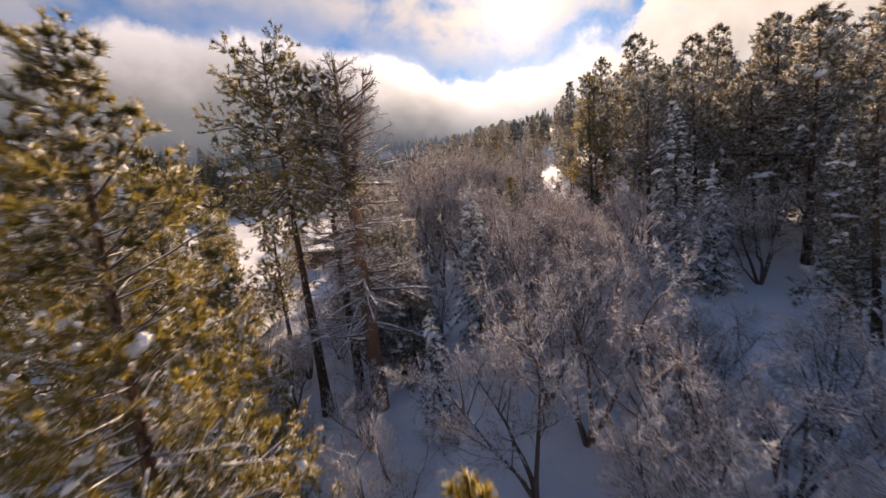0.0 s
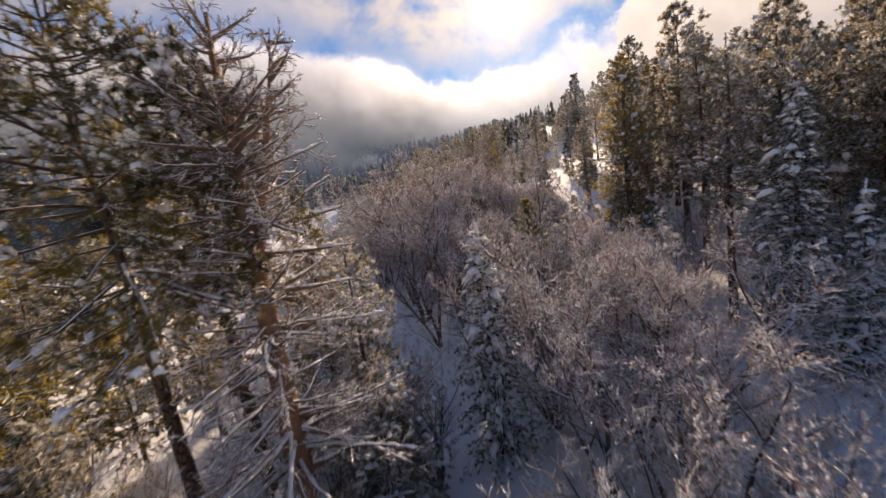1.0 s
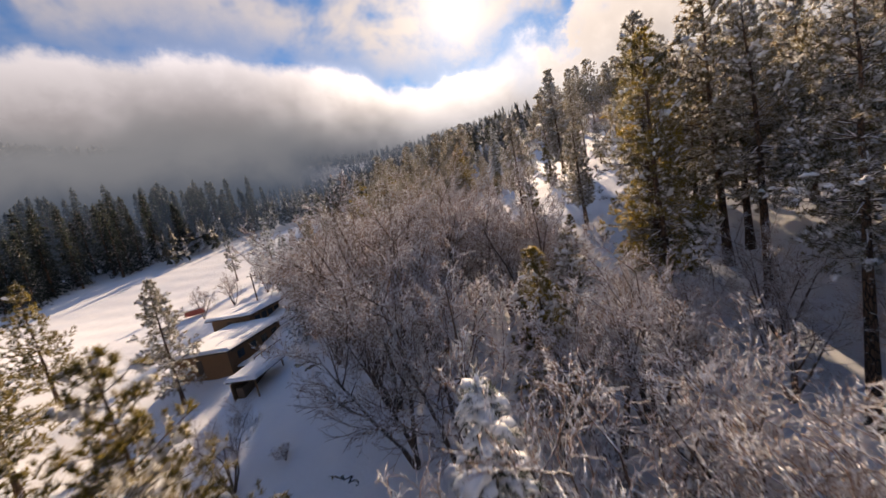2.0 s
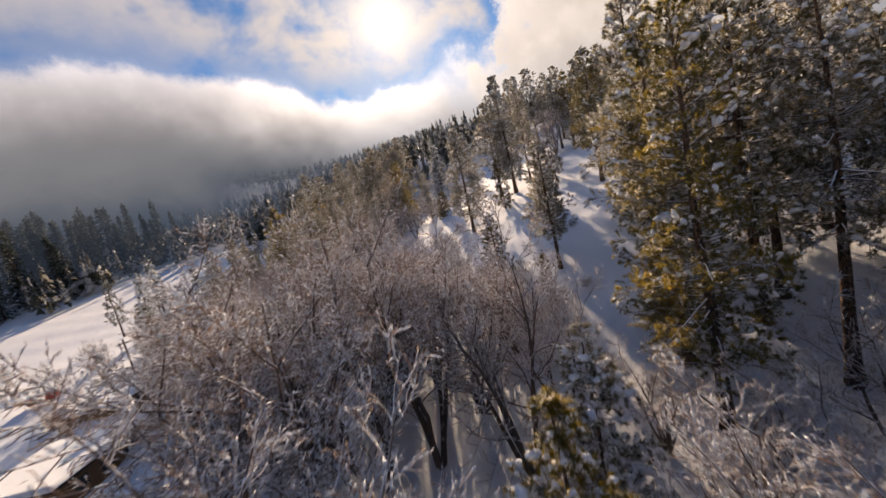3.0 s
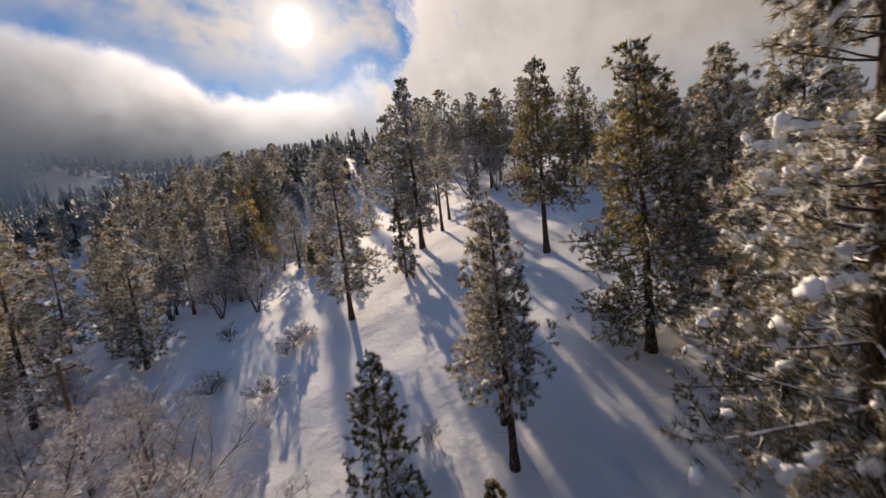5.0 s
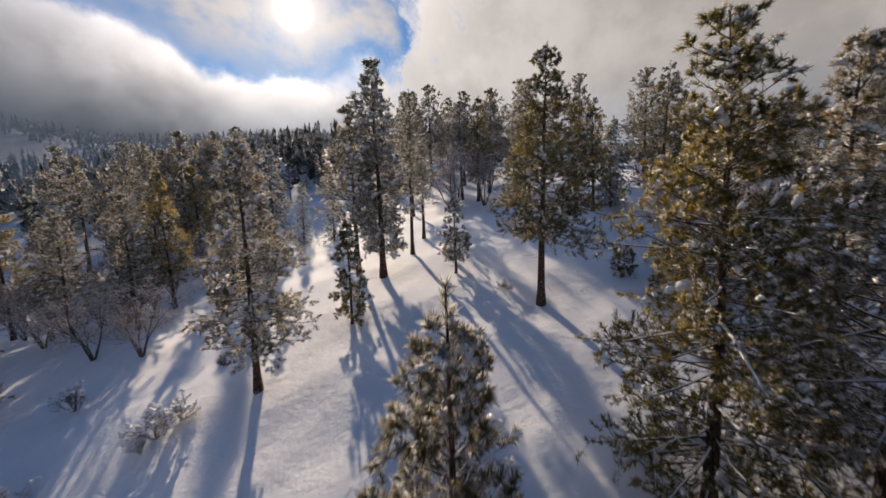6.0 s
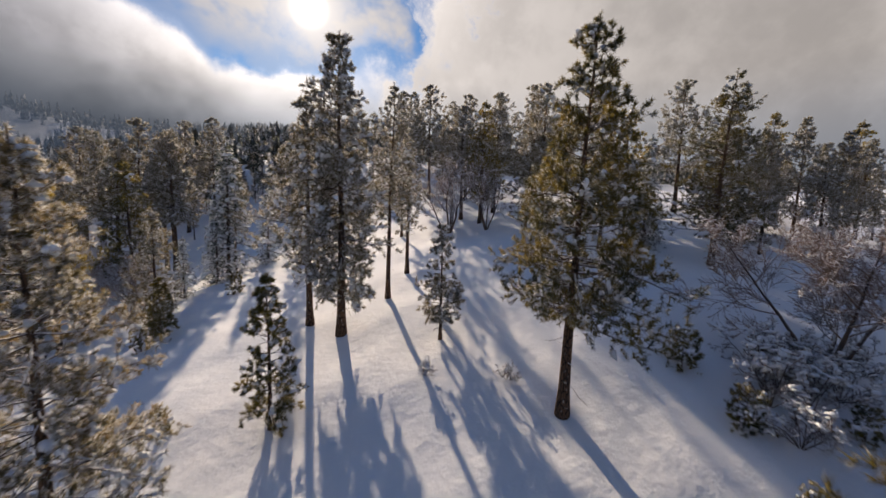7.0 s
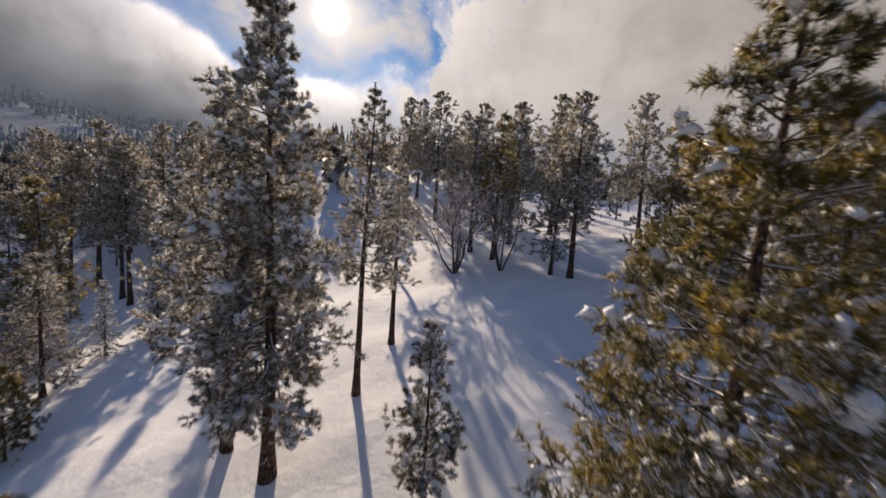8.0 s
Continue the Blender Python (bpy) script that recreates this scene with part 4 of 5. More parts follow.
# close forest on the steep bank
BANK = ((30.5, 66, 25), (35, 76, 22), (39.2, 49.2, 23), (36, 41, 22), (44, 56, 23), (47, 44, 22), (52, 52, 23), (41, 63, 24), (50, 64, 23), (57, 60, 22), (33, 33, 20), (42, 32, 21), (52, 36, 22), (62, 48, 23), (60, 70, 22), (70, 62, 22), (68, 42, 22), (31.5, 52.6, 23), (37, 57, 24), (46.5, 72, 21), (55, 78, 20), (48, 24, 20), (60, 28, 21), (72, 76, 21), (80, 66, 22), (76, 90, 20), (86, 82, 21), (29, 27, 20), (36, 20, 21), (43, 39.5, 22), (34.5, 46, 23), (56, 43, 22), (64, 56, 23), (39, 71, 22), (47, 50, 24), (65, 34, 22), (77, 50, 22), (40, 10, 20), (52, 14, 20), (74, 30, 21), (44.5, 66, 22))
grove(BANK, ("mid_b", "mid_c", "mid_e", "mid_b"), "pines on the bank", "dark pine on the shaded forest bank", 6)
WEST = ((-35.6, 79.2, 21), (-28, 34, 24), (-38, 45, 22), (-24, 47, 18), (-46, 38, 23), (-52, 55, 22), (-44, 66, 20), (-62, 70, 22), (-58, 40, 22), (-24, 20, 20), (-35, 18, 22), (-48, 50, 22), (-66, 55, 22), (-70, 85, 20), (-56, 84, 18), (-21, 31, 16), (-40, 30, 22), (-27.5, 42.5, 14), (-33, 38, 17), (-38, 54, 16), (-44, 46, 18), (-50, 44, 19), (-46, 58, 17), (-56, 62, 17), (-29, 27, 17), (-34, 31, 17), (-54, 48, 18), (-62, 60, 18))
grove(WEST, ("mid_a", "mid_c"), "pines by the houses", "broad pine with sunlit golden-brown needles", 7)
grove(((-40.5, 131.3, 18), (-48, 140, 15), (-60, 150, 15), (-36, 150, 16), (-28, 142, 14)), ("fir_m", "far_a"), "firs along the meadow", "snowy conifer at the meadow edge", 8, "conifer")
grove(((-17, 29.5, 5.5), (-19.4, 32.6, 6), (-15.4, 27, 5), (-21.8, 30, 5.5), (-23, 34.5, 6), (-18, 36.5, 5)), ("fir_m",), "snowy firs", "low fir buried in snow beside the old pines", 24, "fir tree")
grove(((21.6, 128.1, 5.8), (21.2, 130.4, 4.6), (20.4, 126.6, 3.4)), ("young",), "young pines", "young bushy pine in the snow", 9)
grove(((27.6, 139, 2.4), (54.3, 101.4, 2.5), (52.5, 96.8, 2.2), (57.1, 93.1, 1.8), (23.4, 113.4, 1.4), (49.5, 92.6, 1.6)), ("bush",), "pine seedlings", "low pine seedling with snow on its tips", 10)

# ---------------------------------------------------------------- bare thicket
THICK = ((3.1, 19.8, 12.7), (5.5, 27, 13.8), (9.5, 31, 13.2), (7, 34.5, 14.3), (10.5, 38, 14.3), (5.5, 41, 14.8), (12, 43.5, 13.2), (9, 49, 13.8), (12.5, 51, 11.7), (0.5, 52, 15.4), (-3.5, 56, 15.9), (-5.5, 63, 18.6), (9.5, 64, 14.4), (-0.5, 67, 18.0), (-7.5, 70, 15.5), (4, 68.5, 16.2), (13.5, 67, 10.2), (-13.5, 76, 14.0), (12.8, 35.5, 12.7), (7.2, 23, 12.7))
THICK_FAR = ((8.5, 71, 14.0), (-3.5, 73, 18.3), (1, 76, 15.9), (6, 77, 14.0), (-9.5, 77.5, 15.3), (11, 77, 9.8), (-5.5, 81, 14.7), (-11, 85, 12.2), (0, 83, 12.6), (4.5, 83.5, 11.0), (9, 84.5, 7.9), (-7, 89, 13.7), (-2, 89.5, 11.6), (-14, 93, 11.4), (2.5, 90, 9.5), (7, 91, 7.4), (-9.5, 96, 10.5), (-4, 95.5, 11.0), (0.5, 96, 8.9), (-16.5, 101, 10.1), (-11, 102, 9.7), (-6, 102, 9.5), (5, 97, 6.3), (-19, 108, 8.8), (-16, 86, 11.4), (-20, 97, 10.1), (-13, 81, 11.8))
THICK_LOW = ((13.5, 75, 8), (15.5, 76.6, 6.5), (13, 80, 6), (-26, 113, 8), (-17, 107, 9), (-13, 116, 8), (-20, 112.5, 8), (-9.5, 112, 7), (-8, 121, 7), (-9.5, 104, 8.5), (-23, 104, 8.5), (-30, 120, 7), (-24, 119.5, 7), (-31, 111.5, 7), (-28, 106, 8), (-16.5, 122, 7), (-35, 117, 6), (-13, 108.5, 8), (-2, 107, 7))
grove(THICK + THICK_FAR + THICK_LOW, ("bare_a", "bare_b", "bare_c", "bare_d", "bare_e", "bare_f"), "bare trees of the thicket", "leafless tree furred with rime, grey-brown twigs", 11, "bare tree")
EDGE = ((16.5, 52, 8), (18.5, 56.5, 8), (21.3, 50.5, 8), (25.2, 55, 9), (27.2, 48.5, 8), (17, 61.5, 7), (11, 17.5, 10), (14.5, 24, 8), (8, 14, 9), (19.5, 14.5, 9), (10, 13, 9), (15, 17, 8.5), (12.5, 22, 9), (19.5, 20, 8), (16.5, 11, 8), (13.5, 29, 8), (20, 10, 7), (13, 5, 8), (-5, 17, 8), (-3.5, 38, 10), (-17, 36, 6), (-18.5, 27, 6), (-22, 36, 7), (-27, 28, 7), (-31, 40, 7), (-15.5, 46, 7), (-20, 60, 7), (-27, 50, 6), (-12, 21, 6), (-36, 36, 7), (25, 18, 8), (29, 38, 9), (35, 36, 8), (37.5, 52, 9), (30, 47, 8), (43, 48, 9), (33, 24, 8), (44, 60, 9), (50, 57, 9), (11.5, 8, 7.5), (17, 6, 7), (22, 14.5, 7.5), (7.5, 5, 6), (-15, 40, 7), (-20.5, 46, 7), (-24, 30.5, 7), (-29, 35, 7), (-16.5, 31.5, 6.5), (-21, 22, 7), (-33, 52, 7), (-8, 25, 6.5), (-10, 35.5, 7))
grove(EDGE, ("bare_a", "bare_c", "bare_e", "bare_f"), "bare trees by the road", "low leafless tree with snow along its limbs", 12, "bare tree")
YARD = ((9.5, 130.2, 5.5), (8.4, 132, 4.5), (-3, 158, 8), (-4, 145, 8), (18, 143.5, 7.5), (16.4, 144.4, 6), (9.4, 160.5, 8), (12, 146, 6), (4, 152, 7), (1.5, 133, 6), (6, 137, 6), (-45.5, 117, 7), (-39, 120, 8), (-50, 112, 7), (58.5, 141.5, 11), (12.5, 118, 6), (8.5, 121, 6), (3.5, 161, 9), (-4, 168, 9), (64, 139, 10), (10, 160, 9))
grove(YARD, ("bare_b", "bare_d", "bare_e"), "lone bare trees", "lone leafless tree with rimed twigs", 13, "bare tree")
grove(((61.6, 96.3, 12.5),), ("bare_g",), "lone bare trees", "broad leafless tree with brown rimed twigs", 18, "bare tree")
SHRUBS = ((18.5, 79, 2.6), (19.5, 77.4, 2.8), (21.2, 78.6, 2.2), (17, 80.5, 2.4), (16, 82.2, 3), (15, 79, 3.4), (15, 105.3, 2.6), (16.3, 106.0, 2.0), (14.3, 104.6, 1.7), (55.5, 96.8, 4.4), (58, 98.2, 4.2), (53.6, 94.6, 3.2), (57.0, 95.4, 3.8), (60, 95.0, 3.6), (61.5, 97.5, 3.4), (63.5, 95.5, 3.2), (56.6, 97.6, 3.6), (14.5, 84, 2.2), (21, 88.5, 1.6), (19, 91, 1.5), (43.3, 106.5, 1.4), (38.6, 109.5, 1.5), (-6.5, 50, 2.4), (-16, 62, 2.2), (12, 100, 2.4), (8, 104, 2.6), (3, 106, 3), (-24, 70, 2), (-14.5, 52, 2.2), (31, 92, 1.3), (9.5, 112, 2.6), (24, 79, 1.4))
grove(SHRUBS, ("shrub_a", "shrub_b"), "snowy shrubs", "low brown shrub capped with snow", 14, "shrub")


# ---------------------------------------------------------------- woods in the distance
def scattered(seed, n, x0, x1, y0, y1, gap, keep, low=16, tall=24):
    rnd, out = random.Random(seed), []
    tries = 0
    while len(out) < n and tries < n * 40:
        tries += 1
        x, y = rnd.uniform(x0, x1), rnd.uniform(y0, y1)
        if keep(x, y) and all((x - a) ** 2 + (y - b) ** 2 > gap * gap for a, b, _ in out):
            out.append((x, y, rnd.uniform(low, tall)))
    return out


grove(scattered(3, 42, -40, 130, 196, 236, 5.0, lambda x, y: True, 11, 18), ("far_a", "far_b", "far_c", "far_d"), "pines on the upper hill", "rimed pine in the wood on the upper hill", 15)
grove(scattered(4, 22, 92, 150, 90, 200, 7, lambda x, y: x > 100 or y > 150, 12, 18), ("far_a", "far_b", "far_d"), "pines on the upper hill", "rimed pine on the hill crest", 16)
grove(scattered(6, 150, -215, -70, 165, 290, 4.6, lambda x, y: x < -124 + 0.42 * (y - 205), 19, 28), ("fir_f", "fir_g"), "dark conifers beyond the meadow", "dark snow-dusted conifer beyond the meadow", 22, "conifer")
grove(scattered(8, 28, 6, 66, 190, 224, 4.5, lambda x, y: True, 11, 17), ("far_b", "far_c", "far_d"), "pines on the upper hill", "dark pine closing the view uphill", 23)
grove(scattered(5, 26, -46, 2, 140, 215, 6.0, lambda x, y: y > 150 - 0.9 * x - 45, 12, 18), ("far_b", "far_c", "far_d"), "pines on the lower slope", "dark rimed pine on the lower slope", 17)


def far_woods():
    """The forest that covers the mountainside beyond."""
    rng = np.random.default_rng(91)
    n = 15000
    x, y = rng.uniform(-900, 600, n), 200 + 680 * rng.uniform(size=n) ** 1.25
    glade = np.sin(x * 0.021 + 0.6 * np.sin(y * 0.017)) * np.sin(y * 0.019 + 1.3) + 0.35 * np.sin(x * 0.06 + y * 0.03)
    valley = (x < -70) & (x > -130 - 0.4 * (y - 225)) & (y < 300)
    ok = (glade < 0.55) & (valley | (y > 208 + 0.06 * np.abs(x - 30))) & (rng.uniform(size=n) < np.where(y < 420, 1.0, 0.7))
    x, y = x[ok], y[ok]
    n = len(x)
    h = rng.uniform(10, 18, n)
    z = ground(x, y)
    vs, fs, k = [], [], 0
    tiers, sides = 8, 5
    for t in range(tiers):
        a = np.arange(sides) * 2 * np.pi / sides + rng.uniform(0, 6.28, (n, 1))
        lo, hi = 0.16 + 0.78 * t / tiers, np.minimum(1.0, 0.16 + 0.78 * (t + rng.uniform(1.2, 2.0, n)) / tiers)
        r = h * 0.15 * (1 - t / tiers) ** 0.7 * rng.uniform(0.7, 1.2, n)
        ring = np.stack((np.cos(a), np.sin(a), np.zeros_like(a)), -1) * (r[:, None, None] * rng.uniform(0.4, 1.4, (n, sides, 1)))
        ring += np.stack((x, y, z + h * lo), -1)[:, None] + rng.normal(size=(n, sides, 3)) * (0, 0, 0.7)
        tip = np.stack((x + rng.normal(size=n) * 0.25, y + rng.normal(size=n) * 0.25, z + h * hi), -1)[:, None]
        v = np.concatenate((ring, tip), 1)
        base = k + np.arange(n)[:, None] * (sides + 1)
        j = np.arange(sides)
        f = np.stack((base + j, base + (j + 1) % sides, base + sides + 0 * j), -1)
        vs.append(v.reshape(-1, 3))
        fs.append(f.reshape(-1, 3))
        k += v.shape[0] * v.shape[1]
    ob = new("far_woods", mesh("far_woods", np.concatenate(vs), np.concatenate(fs), [NEEDLE_HAZED], smooth=False))
    tagged(ob, "distant conifer forest on the mountainside under cloud", "forest", kind="stuff")


far_woods()


# ---------------------------------------------------------------- cloud and painted haze before the far slopes
def cloud_and_haze(reach, low, high, share):
    """A self-lit sheet: valley cloud that swallows the far mountainside, and painted distance haze."""

    def build(k):
        p = world_place(k)
        q = k.add("ShaderNodeSeparateXYZ", {"Vector": p}).outputs
        side = k.math("MULTIPLY", k.math("ARCTAN2", q["X"], k.math("SUBTRACT", q["Y"], 50.0)), 57.29578)
        soft = k.math("MULTIPLY", k.math("SUBTRACT", k.noise(p, 0.012, 6, 0.55, 0.5), 0.5), 64.0)
        height = k.math("ADD", q["Z"], soft)
        body = k.math("MULTIPLY", k.ramp01(height, low, high), k.ramp01(height, 14 + 0.32 * reach, 14 + 0.16 * reach))
        body = k.math("MULTIPLY", body, k.ramp01(side, -8.0, -26.0))
        # distance haze over the far trees, a thin share painted on the sheet
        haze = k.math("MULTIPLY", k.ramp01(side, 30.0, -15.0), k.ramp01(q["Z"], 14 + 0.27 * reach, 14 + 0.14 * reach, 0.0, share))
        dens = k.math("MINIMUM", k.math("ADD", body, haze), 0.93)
        # the sheet glows by itself, dark blue low and paler grey high
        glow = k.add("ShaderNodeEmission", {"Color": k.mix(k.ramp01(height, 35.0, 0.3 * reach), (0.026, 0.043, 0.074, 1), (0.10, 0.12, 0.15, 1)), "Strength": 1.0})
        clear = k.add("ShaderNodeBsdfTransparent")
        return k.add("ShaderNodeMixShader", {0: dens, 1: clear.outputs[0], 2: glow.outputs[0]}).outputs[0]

    m = material("glowing_cloud_haze", build)
    az = np.radians(np.linspace(-85, 34, 70))
    zs = np.linspace(-20, 160, 14)
    a, z = np.meshgrid(az, zs, indexing="ij")
    rad = reach + 18 * np.sin(a * 7)
    v = np.stack((rad * np.sin(a), 50 + rad * np.cos(a), z), -1).reshape(-1, 3)
    idx = np.arange(v.shape[0]).reshape(len(az), len(zs))
    f = np.stack((idx[:-1, :-1], idx[1:, :-1], idx[1:, 1:], idx[:-1, 1:]), -1).reshape(-1, 4)
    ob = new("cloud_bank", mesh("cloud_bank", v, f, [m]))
    ob.visible_shadow = False
    tagged(ob, "glowing sheet of grey-blue cloud and painted haze before the far mountainside", "cloud", kind="structure")


cloud_and_haze(205.0, 44.0, 74.0, 0.26)
cloud_and_haze(275.0, 28.0, 58.0, 0.40)
cloud_and_haze(345.0, 12.0, 46.0, 0.40)


# ---------------------------------------------------------------- house, pole, creek
WOOD = material("stained_boards", plain((0.20, 0.11, 0.055), 0.75, 0.35, 4.0))
TRIM = material("dark_trim", plain((0.06, 0.045, 0.035), 0.7, 0.3, 5.0))
POLEWOOD = material("weathered_pole", plain((0.15, 0.105, 0.075), 0.85, 0.3, 6.0))
GLASS = material("window_glass", lambda k: k.add("ShaderNodeBsdfPrincipled", {"Base Color": (0.02, 0.025, 0.03, 1), "Roughness": 0.08}).outputs[0])
METAL = material("dull_metal", plain((0.30, 0.31, 0.32), 0.5, 0.15, 8.0))
RED = material("faded_red_paint", plain((0.45, 0.10, 0.07), 0.6, 0.2, 3.0))


def box(bm, x0, x1, y0, y1, z0, z1, bevel=0.0):
    made = bmesh.ops.create_cube(bm, size=1.0, matrix=Matrix.Translation(((x0 + x1) / 2, (y0 + y1) / 2, (z0 + z1) / 2)) @ Matrix.Diagonal((x1 - x0, y1 - y0, z1 - z0, 1)))
    if bevel:
        edges = list({e for v in made["verts"] for e in v.link_edges})
        bmesh.ops.bevel(bm, geom=edges, offset=bevel, segments=3, affect="EDGES", profile=0.6)


def solid(name, boxes, mat, parent, label="", bevel=0.0, smooth=False):
    bm = bmesh.new()
    for b in boxes:
        box(bm, *b, bevel=bevel)
    me = bpy.data.meshes.new(name)
    bm.to_mesh(me)
    bm.free()
    me.materials.append(mat)
    for p in me.polygons:
        p.use_smooth = smooth
    return part(name, me, parent, label)


def snow_slab(name, x0, x1, y0, y1, z, thick, slope, parent, seed):
    """Rounded snow on a roof; slope: rise per metre along x."""
    rng = np.random.default_rng(seed)
    nx, ny = 34, 44
    u, v = np.linspace(0, 1, nx), np.linspace(0, 1, ny)
    uu, vv = np.meshgrid(u, v, indexing="ij")
    rim = np.clip(np.minimum(np.minimum(uu, 1 - uu) * (x1 - x0), np.minimum(vv, 1 - vv) * (y1 - y0)) / 0.45, 0, 1)
    top = thick * (0.25 + 0.75 * np.sqrt(1 - (1 - rim) ** 2)) + 0.035 * np.sin(uu * 9 + 1) * np.sin(vv * 13) + rng.normal(size=uu.shape) * 0.006
    xs, ys = x0 + uu * (x1 - x0), y0 + vv * (y1 - y0)
    up = np.stack((xs, ys, z + slope * (xs - x0) + top), -1).reshape(-1, 3)
    low = np.stack((xs, ys, z + slope * (xs - x0) + 0 * top), -1).reshape(-1, 3)
    idx = np.arange(nx * ny).reshape(nx, ny)
    f = np.stack((idx[:-1, :-1], idx[1:, :-1], idx[1:, 1:], idx[:-1, 1:]), -1).reshape(-1, 4)
    ring = np.concatenate((idx[:, 0], idx[-1, 1:], idx[-2::-1, -1], idx[0, -2:0:-1]))
    nxt = np.roll(ring, -1)
    side = np.stack((ring + nx * ny, nxt + nx * ny, nxt, ring), -1)
    return part(name, mesh(name, np.concatenate((up, low)), np.concatenate((f, f[:, ::-1] + nx * ny, side)), [LUMP]), parent, "thick smooth roof snow")


def house(w, l, high, seed, label, deck=True):
    """A low timber house with a shallow roof under deep snow; x across, y along."""
    root = new("timber_house")
    tagged(root, label, "house")
    t = 0.2
    solid("wall", [(0, w, 0, t, -2.5, high)], WOOD, root)
    solid("wall", [(0, w, l - t, l, -2.5, high)], WOOD, root)
    solid("wall", [(w - t, w, t, l - t, -2.5, high)], WOOD, root)
    solid("wall", [(0, t, t, l - t, -2.5, high)], WOOD, root)
    for k in range(4):
        y = l * (0.14 + 0.22 * k)
        win = solid("window", [(w - 0.02, w + 0.05, y, y + 1.5, 0.9, 2.1)], TRIM, root, "dark-framed window")
        solid("pane", [(w + 0.03, w + 0.07, y + 0.08, y + 0.71, 0.98, 2.02)], GLASS, win)
        solid("pane", [(w + 0.03, w + 0.07, y + 0.79, y + 1.42, 0.98, 2.02)], GLASS, win)
    solid("door", [(w * 0.4, w * 0.4 + 0.95, -0.05, 0.02, 0.0, 2.05)], TRIM, root, "dark wooden door")
    solid("roof", [(-0.7, w + 0.9, -0.8, l + 0.6, high, high + 0.22)], TRIM, root, "brown fascia under the eaves", 0.02)
    for y in np.arange(0.2, l, 1.6):
        solid("rafter", [(w, w + 0.8, y, y + 0.1, high - 0.16, high - 0.01)], TRIM, root)
    snow_slab("roof_snow", -0.75, w + 0.95, -0.85, l + 0.65, high + 0.22, 0.42, 0.0, root, seed)
    if deck:
        solid("deck", [(w + 0.1, w + 3.2, 1.0, l * 0.6, -0.25, -0.05)], WOOD, root, "timber deck boards")
        snow_slab("deck_snow", w + 0.15, w + 3.15, 1.05, l * 0.6 - 0.05, -0.05, 0.35, 0.0, root, seed + 1)
        for y in np.arange(1.1, l * 0.6, 1.7):
            solid("post", [(w + 3.05, w + 3.15, y, y + 0.1, -2.5, 0.9)], WOOD, root)
        solid("rail", [(w + 3.03, w + 3.17, 1.0, l * 0.6, 0.9, 0.98)], WOOD, root, "snowy deck rail")
    return root


def put_house(ob, x, y, turn, lift):
    ob.matrix_basis = pose(x, y, at(x, y) + lift, 0, 0, turn)


put_house(house(9.0, 13.5, 2.9, 301, "low brown timber house with deep snow on its flat roof"), -39.7, 85.2, -11, 0.8)
put_house(house(8.0, 9.0, 2.7, 303, "smaller timber house with snow-covered roof beyond the first", False), -41.6, 100.0, -13, 0.5)


def shed():
    root = new("woodshed")
    tagged(root, "small open woodshed with a sloped snow-laden roof", "shed")
    for x in (0.1, 3.6):
        for y in (0.1, 6.2):
            solid("post", [(x, x + 0.14, y, y + 0.14, -2.0, 2.0 + 0.08 * x)], WOOD, root)
    solid("wall", [(0.05, 0.11, 0.3, 6.1, -1.5, 1.95)], WOOD, root)
    solid("roof", [(-0.2, 4.1, -0.2, 6.6, 2.3, 2.42)], TRIM, root)
    snow_slab("roof_snow", -0.25, 4.15, -0.25, 6.65, 2.42, 0.45, 0.0, root, 305)
    solid("firewood", [(0.3, 1.3, 0.6, 5.6, -0.6, 1.2)], POLEWOOD, root, "stacked split firewood", 0.05)
    return root


put_house(shed(), -27.5, 76.0, -11, 0.3)


def utility_pole(h):
    root = new("utility_pole")
    tagged(root, "weathered wooden utility pole with a small crossarm", "utility pole")
    line = np.stack((np.zeros(9), np.zeros(9), np.linspace(0, h, 9)), -1)[None]
    v, f = tubes(line, np.linspace(0.17, 0.12, 9)[None], 12)
    part("pole", mesh("pole", v, f, [POLEWOOD]), root)
    arm = solid("crossarm", [(-0.9, 0.9, 0.12, 0.24, h - 0.75, h - 0.62)], POLEWOOD, root, "short wooden crossarm")
    for x in (-0.8, -0.3, 0.3, 0.8):
        solid("insulator", [(x - 0.04, x + 0.04, 0.14, 0.22, h - 0.62, h - 0.46)], METAL, arm, "", 0.02)
    cap = lumps(np.random.default_rng(7), np.array([[0, 0, h + 0.03]]), np.array([0.16]), True, 0.6)
    part("snow_cap", mesh("snow_cap", *cap, [LUMP]), root)
    return root


pole = utility_pole(9.5)
pole.matrix_basis = pose(1.2, 99.0, at(1.2, 99.0, 0.3), 0, 0, 40)
post = utility_pole(7.5)
post.matrix_basis = pose(-38.0, 112.0, at(-38.0, 112.0, 0.3), 0, 0, 10)


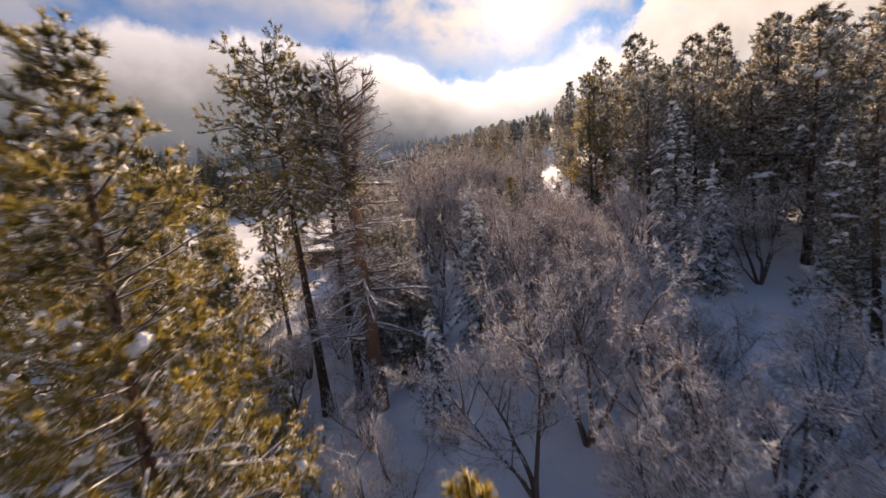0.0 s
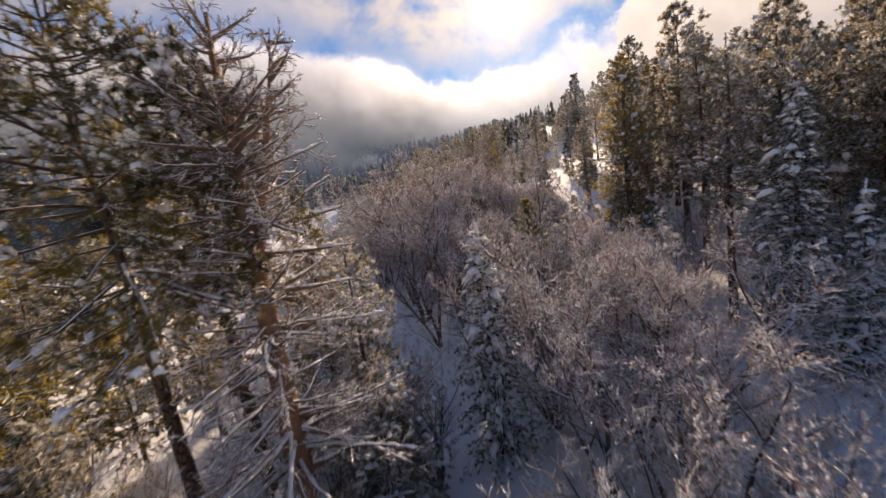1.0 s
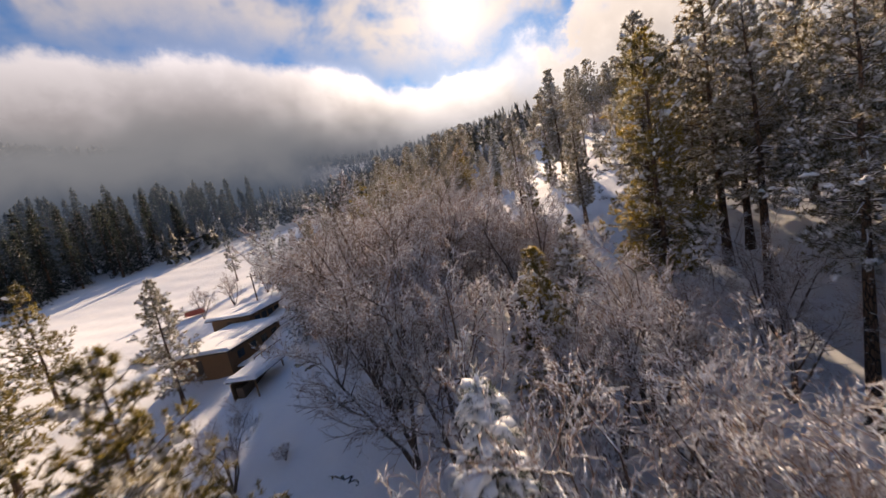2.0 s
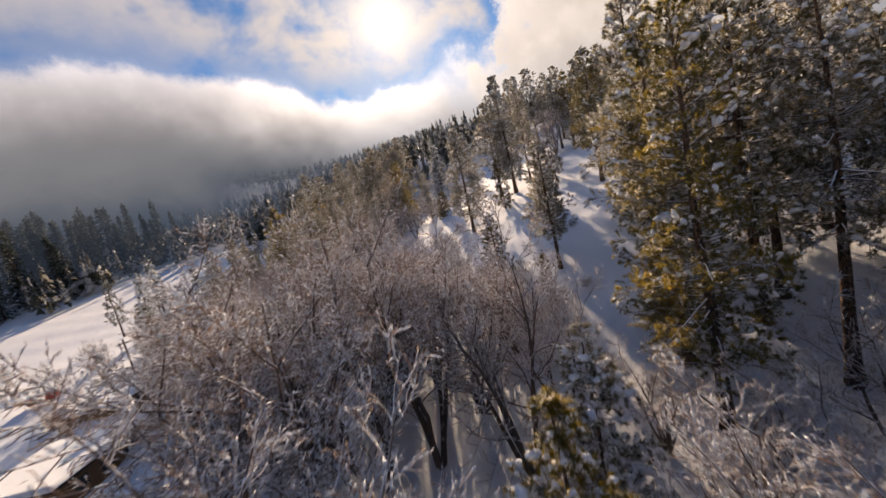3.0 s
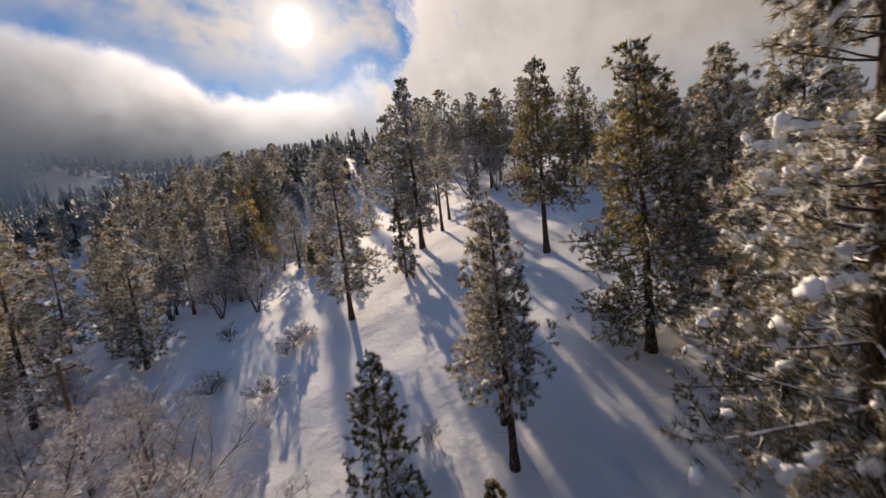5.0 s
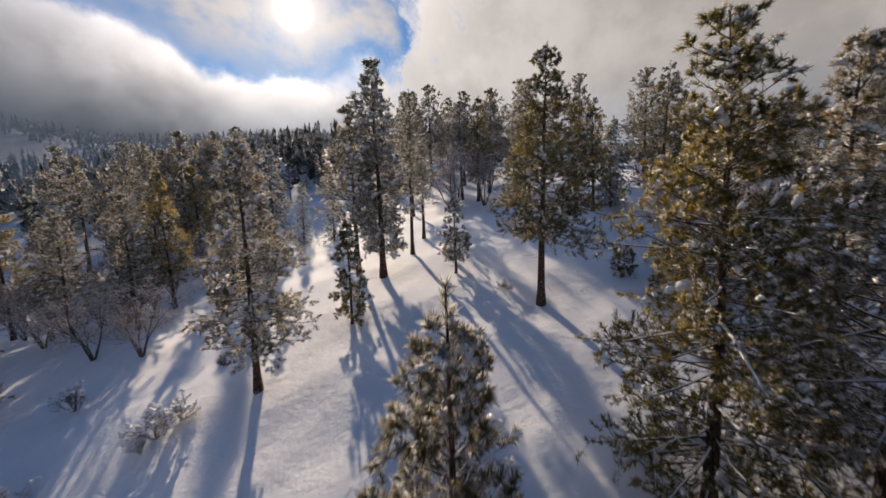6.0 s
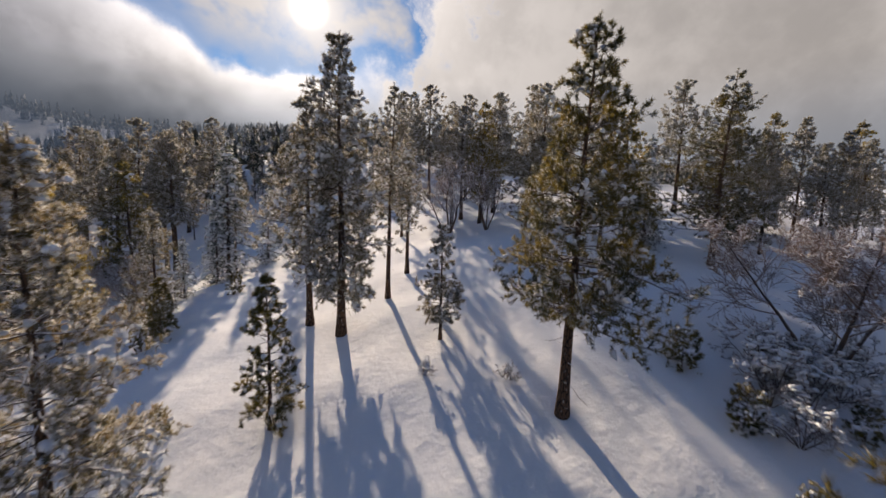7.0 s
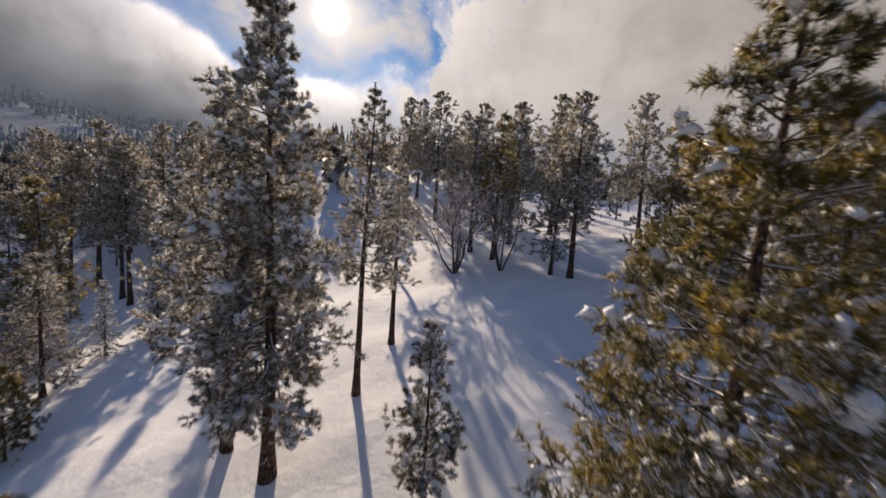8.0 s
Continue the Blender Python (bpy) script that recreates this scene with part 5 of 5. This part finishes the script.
def creek(points, widths):
    """A stretch of open dark water in a cleft of the snow."""
    p = np.array(points)
    s = np.linspace(0, 1, 26)
    src = np.linspace(0, 1, len(p))
    x, y, w = np.interp(s, src, p[:, 0]), np.interp(s, src, p[:, 1]), np.interp(s, src, widths)
    x, y = x + 0.25 * np.sin(s * 23), y + 0.2 * np.sin(s * 31 + 1)
    d = unit(np.gradient(np.stack((x, y), -1), axis=0))
    n = np.stack((-d[:, 1], d[:, 0]), -1) * (w * (0.7 + 0.5 * np.abs(np.sin(s * 17))))[:, None]
    rows = []
    for q in (-1.0, 0.0, 1.0):
        a, b = x + n[:, 0] * q, y + n[:, 1] * q
        rows.append(np.stack((a, b, ground(a, b) + 0.03), -1))
    v = np.stack(rows, 1).reshape(-1, 3)
    idx = np.arange(len(v)).reshape(-1, 3)
    f = np.stack((idx[:-1, :-1], idx[1:, :-1], idx[1:, 1:], idx[:-1, 1:]), -1).reshape(-1, 4)
    ob = new("water", mesh("water", v, f, [WATER]))
    tagged(ob, "dark open creek water showing through the snow", "water", kind="structure")


creek(((-20.8, 80.2), (-19.6, 79.2), (-18.4, 79.4)), (0.1, 0.32, 0.12))
creek(((-14.2, 69.6), (-13.0, 68.4), (-12.4, 67.0), (-11.0, 67.2), (-9.8, 66.6)), (0.05, 0.14, 0.2, 0.16, 0.05))
creek(((-11.2, 58.0), (-9.6, 57.6), (-8.4, 56.4)), (0.04, 0.1, 0.04))
creek(((-18.6, 77.4), (-17.6, 78.2), (-16.4, 77.8)), (0.05, 0.28, 0.06))


def vehicle():
    root = new("covered_trailer")
    tagged(root, "faded red trailer half buried in snow", "trailer")
    solid("body", [(-1.9, 1.9, -0.95, 0.95, 0.45, 1.65)], RED, root, "", 0.12, True)
    snow_slab("roof_snow", -1.85, 1.85, -0.92, 0.92, 1.63, 0.3, 0.0, root, 307)
    for x in (-0.6, 0.6):
        for y in (-0.9, 0.9):
            line = np.array([[[x, y - 0.1, 0.35], [x, y + 0.1, 0.35]]])
            v, f = tubes(line, np.full((1, 2), 0.34), 16)
            part("tyre", mesh("tyre", v, f, [TRIM]), root, "black tyre")
    return root


red = vehicle()
red.matrix_basis = pose(-54.0, 116.0, at(-54.0, 116.0, 0.15), 0, 0, 25)
